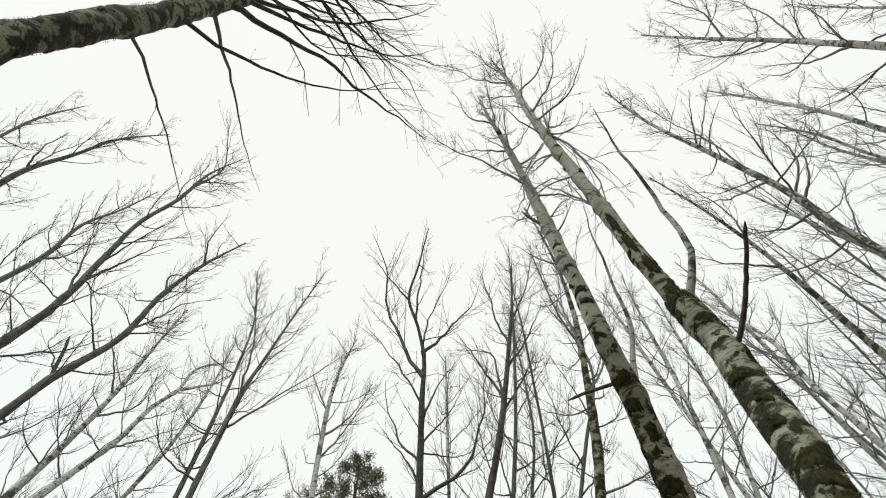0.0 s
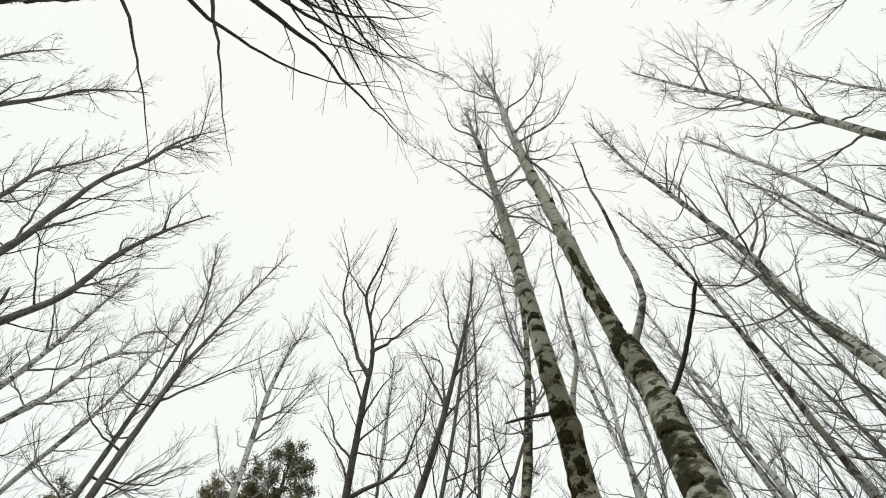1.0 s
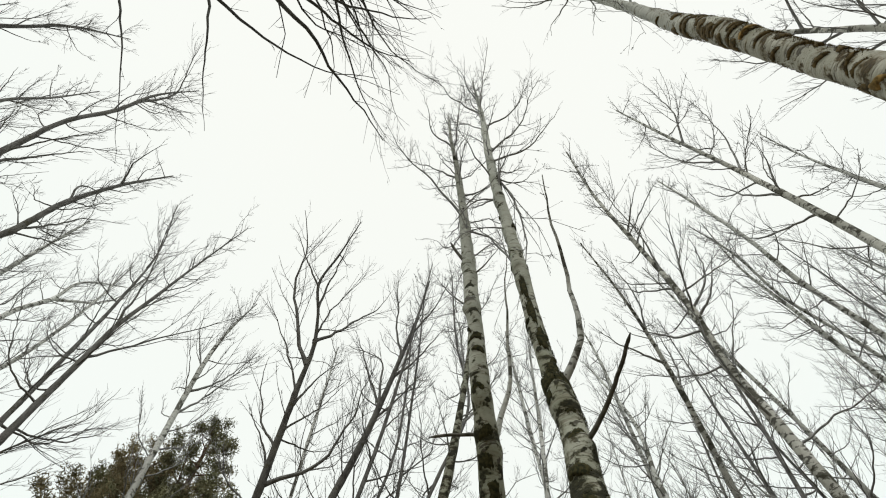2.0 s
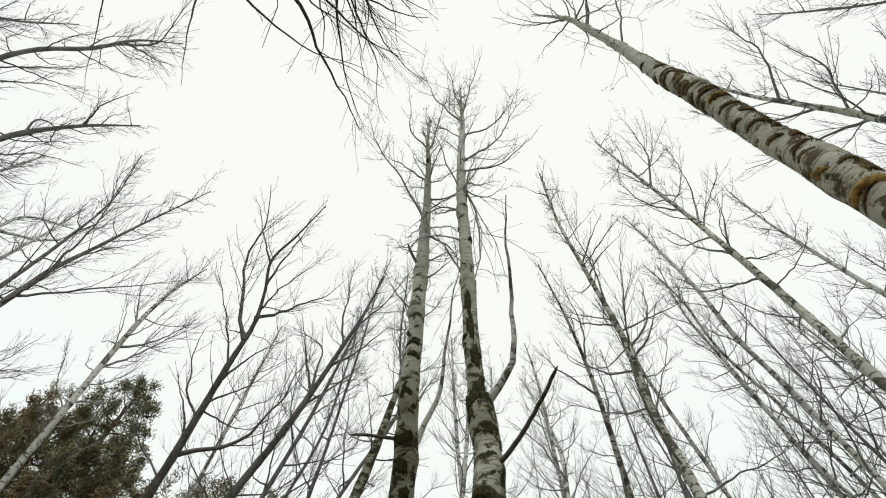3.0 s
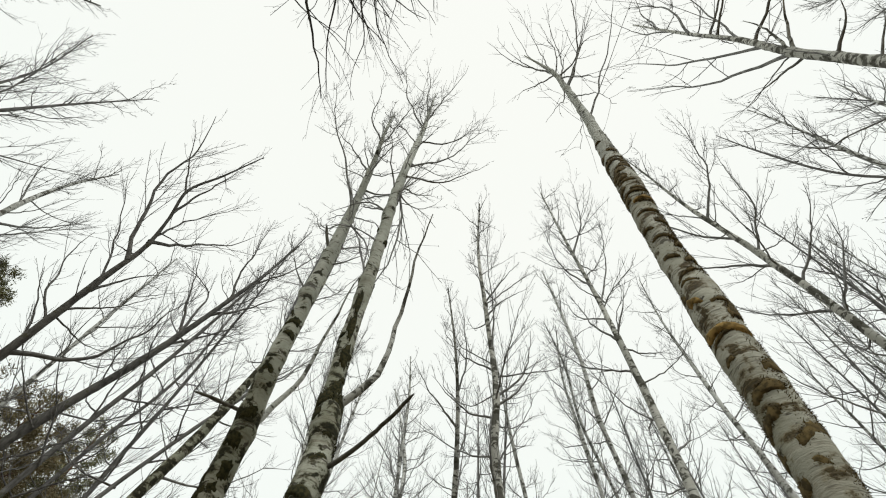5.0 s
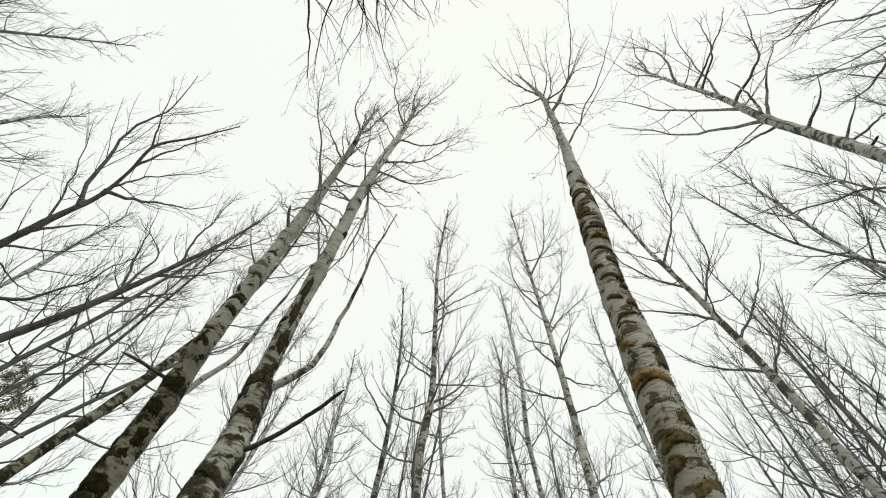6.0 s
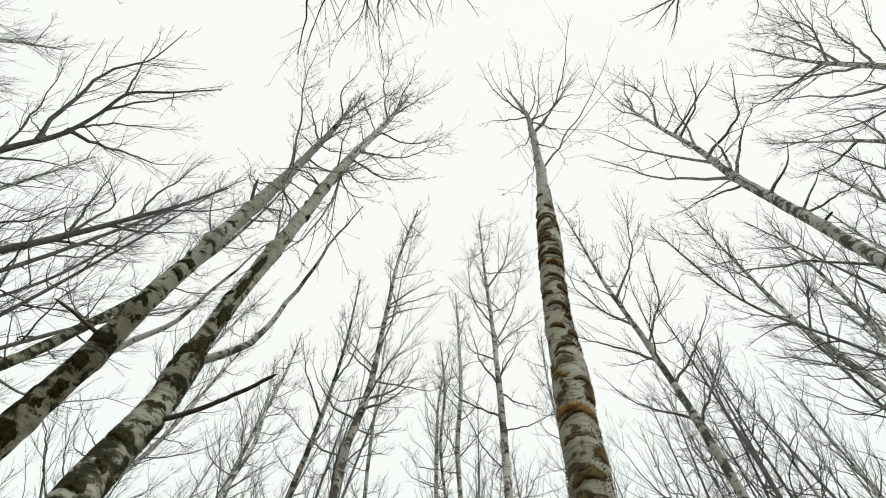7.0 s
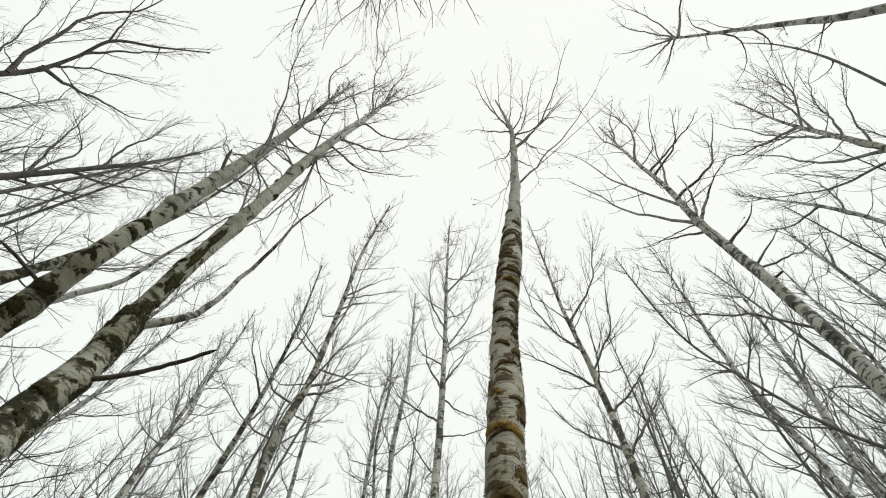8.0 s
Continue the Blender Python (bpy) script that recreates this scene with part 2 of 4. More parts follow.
def sprouts(rng, paths, radii, spacing, length, first=0.2, spread=0.8, lift=0.25, points=5, thick=0.55, least=0.0027):
    """Side shoots along the given branches: their paths and radii."""
    count, n, _ = paths.shape
    size = np.linalg.norm(np.diff(paths, axis=1), axis=2).sum(1)
    number = np.maximum(1, np.round(size * (1 - first) / spacing).astype(int))
    owner = np.repeat(np.arange(count), number)
    if not len(owner):
        return np.zeros((0, points, 3)), np.zeros((0, points))
    at = rng.uniform(first, 0.98, len(owner))
    x = at * (n - 1)
    k = np.minimum(x.astype(int), n - 2)
    w = (x - k)[:, None]
    start = paths[owner, k] * (1 - w) + paths[owner, k + 1] * w
    ahead = unit(paths[owner, k + 1] - paths[owner, k])
    side = rng.normal(size=(len(owner), 3))
    side = unit(side - ahead * (side * ahead).sum(1, keepdims=True))
    way = unit(ahead * (1 - 0.4 * spread) + side * spread + np.array([0, 0, lift]))
    far = length * rng.uniform(0.45, 1.25, len(owner)) * (1.15 - 0.6 * at) * np.clip(size[owner] / (3.2 * length), 0.35, 1.2)
    s = np.linspace(0, 1, points)
    bend = unit(ahead * 0.6 + np.array([0, 0, lift * 2.0]) + rng.normal(size=(len(owner), 3)) * 0.3)
    made = start[:, None] + far[:, None, None] * (way[:, None] * s[None, :, None] + 0.4 * bend[:, None] * (s**2)[None, :, None])
    made[:, 1:] += np.cumsum(rng.normal(size=made[:, 1:].shape), 1) * (0.085 / points * far)[:, None, None]
    root = np.maximum(least, thick * (radii[owner, k] * (1 - w[:, 0]) + radii[owner, k + 1] * w[:, 0]))
    root = np.minimum(root, 0.0058 * far + least)
    return made, root[:, None] * (1 - 0.5 * s)[None, :]


LOOKS = {
    "birch": dict(trunk=GREY_BIRCH, limb=BIRCH_LIMB, twig=BIRCH_TWIG, noun="birch", lift=0.30),
    "dark birch": dict(trunk=DARK_LIMB, limb=DARK_LIMB, twig=DARK_TWIG, noun="birch", lift=-0.05),
    "alder": dict(trunk=ALDER, limb=ALDER, twig=ALDER_TWIG, noun="alder", lift=0.22),
}


def trunk_mesh(axis, rng, sides, material, parent, rough=0.05, swell=()):
    """A trunk along its axis rows (x, y, z, radius), with uneven bark and swellings at the given heights."""
    n = max(24, int(axis[-1][2] / (0.05 if sides > 16 else 0.11 if sides > 8 else 0.2)))
    c = curve_through(axis, n)
    a = np.arange(sides) * 2 * np.pi / sides
    r = np.repeat(np.maximum(c[:, 3], 0.006)[:, None], sides, 1)
    z = np.repeat(c[:, 2][:, None], sides, 1)
    for _ in range(26 if sides > 16 else 8):
        f, m, p, q = rng.uniform(0.5, 9.0), rng.randint(0, 5), rng.uniform(0, 7), rng.uniform(0, 7)
        r *= 1 + rough / 2.2 * np.sin(f * z + p) * np.sin(m * a[None, :] + q) / (1 + 0.22 * f)
    for h, head, much in swell:
        far = np.cos(a[None, :] - head)
        r *= 1 + much * np.exp(-(((z - h) / 0.07) ** 2)) * np.clip(0.35 + 0.65 * far, 0, 1)
    if sides > 8:
        r *= 1 + rng.normal(size=r.shape) * rough * (0.16 if sides > 16 else 0.35)
    verts = np.stack([c[:, 0:1] + r * np.sin(a), c[:, 1:2] + r * np.cos(a), z], -1).reshape(-1, 3)
    k, s = np.meshgrid(np.arange(n - 1), np.arange(sides), indexing="ij")
    low = k * sides
    quads = np.stack([low + s, low + sides + s, low + sides + (s + 1) % sides, low + (s + 1) % sides], -1).reshape(-1, 4)
    return mesh_object("trunk", verts.tolist(), quads.tolist(), material, parent)


def limb_path(axis, limb, rng, crook=1.0):
    """A limb's path and radii from its height on the trunk, heading, rise, length, radius, bows and whether it is broken off."""
    h, head, rise, length, r, bows, broken = limb[:7]
    rows = np.asarray(axis)
    start = np.array([np.interp(h, rows[:, 2], rows[:, i]) for i in range(3)])
    he, ri = radians(head), radians(rise)
    way = np.array([math.sin(he) * math.cos(ri), math.cos(he) * math.cos(ri), math.sin(ri)])
    side = unit(np.cross(way, (0, 0, 1)))
    up = np.cross(side, way)
    steps = len(bows) // 2 + 1
    bent = [k / steps * way + bows[2 * k - 2] * side + bows[2 * k - 1] * up for k in range(1, steps)]
    pts = [start] + [start + length * b for b in bent] + [start + length * way]
    n = 18 if length > 1 else 9
    c = curve_through(pts, n)
    t = np.linspace(0, 1, n)
    # crooked growth: a wandering line pinned at both ends
    stray = np.cumsum(rng.normal(size=(n, 3)), 0)
    stray -= stray[0] + (stray[-1] - stray[0]) * t[:, None]
    c += stray * (0.003 if broken else crook * min(0.014, 0.0065 * length))
    rad = r * (1 - (0.35 if broken else 0.86) * t**0.8)
    rad[0] *= 1.25
    if broken:
        rad[-1] *= 0.3
    return c, np.maximum(rad, 0.003), broken


def bare_tree(spec, label, seed, extra=12, crown=0.45, reach=1.6, dense=1.0, sides=10, moss=0, rough=0.05, bark=None, tip=1.0, sprays=False, lead=0.5, crook=1.0, rise=0):
    """A leafless tree: trunk, limbs and twigs under one empty at its foot."""
    look_of = LOOKS[spec.kind]
    rng = np.random.RandomState(seed)
    tree = new(look_of["noun"] + "_tree")
    tree.location = (*spec.foot, 0)
    tagged(tree, label, "tree", "bare trees of the grove")
    axis = spec.axis
    top = axis[-1][2]
    limbs = list(spec.limbs)
    girth = np.array([(z, r) for _, _, z, r in axis])
    for k in range(extra):
        h = top * (crown + (0.985 - crown) * ((k + rng.uniform(0.1, 0.9)) / extra) ** 0.8)
        share = (h / top - crown) / (1 - crown)
        length = reach * rng.uniform(0.55, 1.15) * (1.05 - 0.62 * share)
        r = min(0.6 * np.interp(h, girth[:, 0], girth[:, 1]), 0.005 + 0.0065 * length)
        bows = [rng.uniform(*span) for span in ((-0.05, 0.05), (-0.13, -0.01), (-0.05, 0.05), (-0.12, -0.01))]
        limbs.append((h, 137.5 * k + rng.uniform(-40, 40), rng.uniform(32, 62) + 14 * share + rise * share, length, r, bows, False))
    swell = [(l[0], radians(l[1]), 0.18) for l in limbs if l[4] > 0.012]
    if sides > 8:
        swell += [(rng.uniform(1, top * 0.8), rng.uniform(0, 6.28), rng.uniform(0.03, 0.12)) for _ in range(46)]
    trunk_mesh(axis, rng, sides, bark or look_of["trunk"], tree, rough, swell)
    fine = Pile()
    for limb in limbs:
        spray = Pile() if sprays else fine
        c, rad, broken = limb_path(axis, limb, rng, crook)
        wood = Pile()
        wood.add(c[None], rad[None], 8 if rad[0] > 0.02 else 6)
        if not broken:
            size = limb[3]
            thin = dense * (0.45 if size > 4.2 else 1.0) * (limb[7] if len(limb) > 7 else 1.0)
            long = min(0.36 * size + 0.15, 1.05) * (0.35 if len(limb) > 7 and limb[7] < 0.3 else 1.0)
            b, br = sprouts(rng, c[None], rad[None], 0.163 / thin, long, 0.15, 0.56, look_of["lift"], 5 if sprays else 4)
            if len(b):
                wood.add(b, br, 3)
                t, tr = sprouts(rng, b, br, 0.13 / thin, 0.30, 0.12, 0.6, look_of["lift"], 4 if sprays else 3)
                if len(t):
                    spray.add(t, tr, 3)
        material = DEAD_WOOD if broken else (look_of["trunk"] if rad[0] > 0.038 else look_of["limb"])
        ob = wood.mesh("limb", material, tree)
        if broken:
            tagged(ob, "dark broken dead limb")
        if sprays and spray.count:
            add_buds(spray, rng, 8 if spec.kind != "alder" else 13)
            tagged(spray.mesh("twig_spray", look_of["twig"], ob), kind="stuff")
    # leading shoots round the tip
    end = np.array([axis[-3][:3], axis[-2][:3], axis[-1][:3]])
    t, tr = sprouts(rng, curve_through(end, 8)[None], np.full((1, 8), 0.008), 0.10 / dense / tip, lead, 0.0, 0.6, 0.4)
    fine.add(t, tr, 3)
    t2, tr2 = sprouts(rng, t, tr, 0.12 / dense, 0.2, 0.2, 0.7, 0.3, 3)
    if len(t2):
        fine.add(t2, tr2, 3)
    tagged(fine.mesh("crown", look_of["twig"], tree), kind="stuff")
    if moss:
        moss_on(axis, rng, tree, moss, BROWN_MOSS if bark is BANDED_BIRCH else MOSS, spec.collars, spec.fringes)
    return tree


def blades(foot, way, far, wide, rng):
    """One slim triangle for each foot."""
    across = unit(np.cross(way, rng.normal(size=way.shape))) * wide
    verts = np.stack([foot - across, foot + across, foot + way * far], 1).reshape(-1, 3)
    return verts, np.arange(len(verts)).reshape(-1, 3)


def add_buds(pile, rng, number):
    """Small buds and seed cones among the twig ends of a spray, joined to it."""
    ends = np.concatenate(pile.v)
    at = ends[rng.choice(len(ends), min(number, len(ends)), replace=False)]
    long = rng.uniform(0.008, 0.015, (len(at), 1))
    way = unit(rng.normal(size=at.shape) + np.array([0, 0, -0.6]))
    path = np.stack([at - way * long * 0.5, at, at + way * long], 1)
    wide = rng.uniform(0.004, 0.007, (len(at), 1))
    pile.add(path, wide * np.array([[0.5, 1.0, 0.4]]), 4)


def moss_on(axis, rng, tree, number, growth, collars=(), fringe=()):
    """Cushions of moss round the trunk, each a raised mat with short shoots, and fringes of moss along it."""
    rows = curve_through(axis, 240)
    for k in range(number + len(collars)):
        h = 1.5 + (axis[-1][2] * 0.58) * rng.uniform(0, 1) ** 0.8
        r = np.interp(h, rows[:, 2], rows[:, 3])
        head, wide, tall = rng.uniform(0, 6.28), rng.uniform(0.3, 0.9), rng.uniform(0.02, 0.06)
        slope = rng.uniform(-0.05, 0.05)
        material = growth
        if k < len(collars):
            h, head, wide, tall = collars[k][:4]
            head = radians(head)
            r = np.interp(h, rows[:, 2], rows[:, 3])
            material = RUSTY_MOSS if collars[k][4] else growth

        def at(u, v, lift):
            z = h + v * tall + slope * u + 0.02 * np.cos(u * 1.7)
            a = head + u * wide
            x, y = np.interp(z, rows[:, 2], rows[:, 0]), np.interp(z, rows[:, 2], rows[:, 1])
            return np.stack([x + np.sin(a) * (r + lift), y + np.cos(a) * (r + lift), z], -1)

        u, v = np.meshgrid(np.linspace(-1, 1, 17), np.linspace(-1, 1, 9), indexing="ij")
        edge = 1 + 0.3 * np.sin(3 * u + head) + 0.15 * np.sin(7 * u + 2 * head)
        full = np.clip(1 - u**2 - v**2 + rng.normal(size=u.shape) * 0.12, 0, 1)
        mat = at(u, v * edge, np.where(full > 0, 0.004 + (0.020 if material is RUSTY_MOSS else 0.009) * np.sqrt(full), -0.012)).reshape(-1, 3)
        i, k = np.meshgrid(np.arange(16), np.arange(8), indexing="ij")
        low = i * 9 + k
        faces = np.stack([low, low + 1, low + 10, low + 9], -1).reshape(-1, 4).tolist()
        n = int(700 * wide * (0.6 + tall * 6))
        uu, vv = rng.uniform(-1.1, 1.1, n), rng.uniform(-1.1, 1.1, n)
        keep = uu**2 + vv**2 < rng.uniform(0.5, 1.25, n)
        uu, vv = uu[keep], vv[keep]
        foot = at(uu, vv, np.full(len(uu), 0.004))
        a = head + uu * wide
        way = unit(np.stack([np.sin(a), np.cos(a), np.full(len(a), 0.2)], -1) + rng.normal(size=(len(a), 3)) * 0.5)
        bv, bf = blades(foot, way, rng.uniform(0.006, 0.017, len(a))[:, None], 0.0035, rng)
        ob = mesh_object("moss", np.concatenate([mat, bv]).tolist(), faces + (bf + len(mat)).tolist(), material, tree)
        tagged(ob, "rusty orange moss collar" if material is RUSTY_MOSS else "dark moss cushion", kind="stuff")
    for head, wide, z0, z1, number, long in fringe:
        z = rng.uniform(z0, z1, number)
        a = radians(head) + rng.normal(size=number) * radians(wide)
        lush = np.sin(z * 11 + 2 * np.sin(z * 3.7)) + 0.8 * np.sin(z * 23 + a * 2) + 0.5 * np.sin(5 * a)
        keep = lush > rng.normal(size=number) * 0.7 - 0.35
        z, a, lush = z[keep], a[keep], lush[keep]
        x, y, r = (np.interp(z, rows[:, 2], rows[:, i]) for i in (0, 1, 3))
        out = np.stack([np.sin(a), np.cos(a), np.zeros(len(a))], -1)
        foot = np.stack([x, y, z], -1) + out * (r + 0.001)[:, None]
        way = unit(out + np.array([0, 0, 0.15]) + rng.normal(size=out.shape) * 0.45)
        v, f = blades(foot, way, (long * rng.uniform(0.45, 1.2, len(a)) * (0.8 + 0.3 * np.clip(lush, -0.5, 1)))[:, None], 0.0028, rng)
        tagged(mesh_object("moss", v.tolist(), f.tolist(), growth, tree, False), "ragged fringe of moss shoots", kind="stuff")


def pine_tree(x, y, height, seed, label, needles=NEEDLES, low=0.42, reach=2.2, boughs=84):
    """A conifer: trunk, boughs and tufts of needles."""
    rng = np.random.RandomState(seed)
    tree = new("pine_tree")
    tree.location = (x, y, 0)
    tagged(tree, label, "conifer", "evergreens among the bare trees")
    axis = [(0, 0, 0, 0.17), (0.05, 0.02, height * 0.35, 0.13), (0.0, 0.08, height * 0.7, 0.085), (0.04, 0.05, height, 0.012)]
    trunk_mesh(axis, rng, 10, PINE_BARK, tree, 0.08)
    green_v, green_f = [], []
    for k in range(boughs):
        share = (k + rng.uniform(0, 1)) / boughs
        h = height * (low + (0.99 - low) * share)
        length = reach * (1.05 - 0.85 * share**2.2) * rng.uniform(0.7, 1.15)
        c, rad, _ = limb_path(axis, (h, 137.5 * k, 8 + 38 * share, length, 0.012 + 0.008 * length, (0.03, -0.06, -0.03, -0.05), False), rng)
        wood = Pile()
        wood.add(c[None], rad[None], 6)
        b, br = sprouts(rng, c[None], rad[None], 0.16, 0.42 * length, 0.3, 0.7, 0.25)
        wood.add(b, br, 3)
        wood.mesh("bough", PINE_BARK, tree)
        s, sr = sprouts(rng, b, br, 0.12, 0.2, 0.25, 0.6, 0.35, 3)
        ends = np.concatenate([b[:, -1], s[:, -1], s[:, 1]])
        base = np.repeat(ends, 30, 0)
        way = unit(rng.normal(size=base.shape) + np.array([0, 0, 0.5]))
        far = rng.uniform(0.045, 0.09, len(base))[:, None]
        root = base + rng.normal(size=base.shape) * 0.055
        v, f = blades(root, way, far, 0.0105, rng)
        green_v.append(v)
        green_f.append(f + 3 * sum(len(g) for g in green_f))
    tagged(mesh_object("foliage", np.concatenate(green_v).tolist(), np.concatenate(green_f).tolist(), needles, tree, False), kind="stuff")
    return tree


# ---- ground ----
def ground():
    rng = np.random.RandomState(4)
    radius = np.r_[0, np.geomspace(0.8, 3000, 60)]
    a = np.arange(72) * 2 * np.pi / 72
    verts, faces = [], []
    for i, r in enumerate(radius):
        for t in a:
            x, y = r * math.cos(t), r * math.sin(t)
            verts.append((x, y, 0.12 * noise.noise((x * 0.35, y * 0.35, 0)) * min(1, r / 3) - 0.03))
    for i in range(len(radius) - 1):
        for k in range(72):
            m = (k + 1) % 72
            faces.append((i * 72 + k, (i + 1) * 72 + k, (i + 1) * 72 + m, i * 72 + m))
    ob = mesh_object("ground", verts, faces, LITTER)
    return tagged(ob, "woodland floor of brown leaf litter and moss", "ground", "", "structure")


ground()

# ---- the trees of the grove, each with its own stem and main limbs ----
class Plan:
    """A tree's plan: its stem by height, offsets east and north and radius, and its main limbs."""

    def __init__(self, kind, key, x, y):
        self.kind, self.key, self.foot, self.axis, self.limbs = kind, key, (x, y), [], []
        self.collars, self.fringes = [], []

    def stem(self, height, east, north, radius):
        self.axis.append((east, north, height, radius))
        return self

    def limb(self, height, heading, rise, length, radius, *bows, twigs=1.0, broken=False):
        """bows: how far it bends to the side and upwards at even steps along it, as shares of its length; twigs: how many it bears."""
        self.limbs.append((height, heading, rise, length, radius, bows, broken, twigs))
        return self

    def collar(self, height, heading, half_width, half_height, rusty=False):
        """A cushion of moss on the stem; its half width is an angle in radians."""
        self.collars.append((height, heading, half_width, half_height, rusty))
        return self

    def fringe(self, heading, spread, low, high, shoots, length):
        self.fringes.append((heading, spread, low, high, shoots, length))
        return self


PLANS = []


def plan(kind, key, x, y):
    PLANS.append(Plan(kind, key, x, y))
    return PLANS[-1]


(plan("birch", "A", 3.15, 5.64).stem(0.00, 0.10, 0.30, 0.235).stem(2.50, -0.10, 0.00, 0.185).stem(4.50, -0.42, -0.62, 0.155)
     .stem(5.80, -0.78, -1.36, 0.140).stem(6.50, -0.98, -1.85, 0.130).stem(7.20, -1.22, -2.30, 0.111).stem(7.90, -1.30, -2.50, 0.098)
     .stem(8.60, -1.38, -2.64, 0.096).stem(9.40, -1.46, -2.82, 0.092).stem(10.30, -1.61, -3.13, 0.068).stem(11.30, -1.84, -3.55, 0.045)
     .stem(12.20, -2.1, -3.94, 0.026).stem(13.00, -2.20, -4.14, 0.007)
     .limb(10.28, 257, 60, 3.53, 0.024, 0.00, 0.00, 0.02, -0.02)
     .limb(6.52, 181.2, 63.4, 2.88, 0.044, -0.038, 0.018, -0.055, 0.034, -0.057, 0.043, -0.047, 0.045, -0.03, 0.04, -0.014, 0.025, twigs=0.15)
     .limb(6.7, 295.7, 2.8, 0.65, 0.024, -0.002, 0.015, 0.003, 0.014, 0.001, 0.007, broken=True)
     .limb(9.23, 257, 60, 0.62, 0.029, 0.01, 0.00, 0.02, -0.02, broken=True)
     .limb(10.01, 98, -54, 1.27, 0.020, 0.05, 0.09, 0.04, 0.07)
     .limb(10.74, 129, 27, 0.88, 0.020, -0.05, -0.11, -0.03, -0.06)
     .limb(11.15, 288, 50, 1.64, 0.021, 0.00, 0.02, 0.00, 0.02)
     .limb(11.85, 184, 73, 2.41, 0.018, -0.02, -0.01, -0.02, 0.00)
     .limb(11.88, 234, 56, 1.71, 0.018, 0.11, -0.08, 0.05, -0.04)
     .limb(9.00, 150, 24, 0.68, 0.018, -0.03, -0.03, -0.02, -0.03)
     .limb(10.94, 182, 50, 1.28, 0.021, 0.04, 0.03, 0.05, 0.04)
     .limb(8.34, 267, 48, 0.90, 0.017, 0.04, -0.06, 0.03, -0.04))
(plan("birch", "B", 2.82, 3.31).stem(0.00, -0.70, -0.30, 0.200).stem(2.00, -0.62, -0.48, 0.155).stem(3.60, -0.53, -0.66, 0.132)
     .stem(4.30, -0.47, -0.73, 0.130).stem(5.00, -0.45, -0.76, 0.134).stem(5.60, -0.46, -0.82, 0.122).stem(5.98, -0.53, -0.86, 0.124).stem(6.22, -0.57, -0.89, 0.094)
     .stem(6.90, -0.70, -1.03, 0.084).stem(7.70, -0.82, -1.22, 0.083).stem(8.60, -0.96, -1.42, 0.076).stem(9.60, -1.12, -1.63, 0.067)
     .stem(10.80, -1.23, -1.84, 0.058).stem(12.10, -1.29, -2.04, 0.049).stem(13.40, -1.41, -2.25, 0.030).stem(14.60, -1.54, -2.46, 0.008)
     .limb(5.95, 194.5, 58.8, 2.78, 0.046, -0.095, 0.012, -0.088, 0.042, -0.044, 0.036, twigs=0.05)
     .limb(5.36, 174.8, 18.9, 1.06, 0.025, -0.04, -0.01, -0.058, -0.013, -0.064, -0.013, -0.058, -0.012, -0.045, -0.009, -0.025, -0.004, broken=True)
     .limb(7.77, 277, 67, 1.62, 0.020, 0.00, 0.00, 0.00, 0.00)
     .limb(10.20, 29, -75, 3.11, 0.023, 0.05, -0.01, 0.06, -0.01)
     .limb(10.32, 143, 25, 1.50, 0.019, -0.06, -0.25, -0.04, -0.17)
     .limb(10.66, 150, 58, 2.89, 0.019, -0.03, -0.05, -0.01, -0.03)
     .limb(11.85, 145, 48, 1.73, 0.018, -0.06, -0.16, -0.03, -0.09)
     .limb(12.72, 188, 62, 2.63, 0.019, -0.01, 0.03, -0.01, 0.03)
     .limb(13.29, 241, 68, 2.50, 0.020, 0.00, 0.04, -0.02, 0.08)
     .limb(12.49, 262, 70, 3.36, 0.019, 0.03, -0.03, 0.01, -0.01)
     .limb(9.92, 121, -11, 0.62, 0.018, -0.09, -0.37, -0.11, -0.46)
     .limb(8.51, 308, 8, 0.87, 0.016, -0.05, 0.19, -0.05, 0.22)
     .limb(9.29, 181, 65, 1.69, 0.018, 0.03, 0.02, 0.03, 0.02)
     .limb(9.21, 316, -12, 0.81, 0.018, -0.08, 0.35, -0.05, 0.22)
     .limb(8.08, 11, -65, 0.88, 0.015, 0.06, -0.03, 0.05, -0.03))
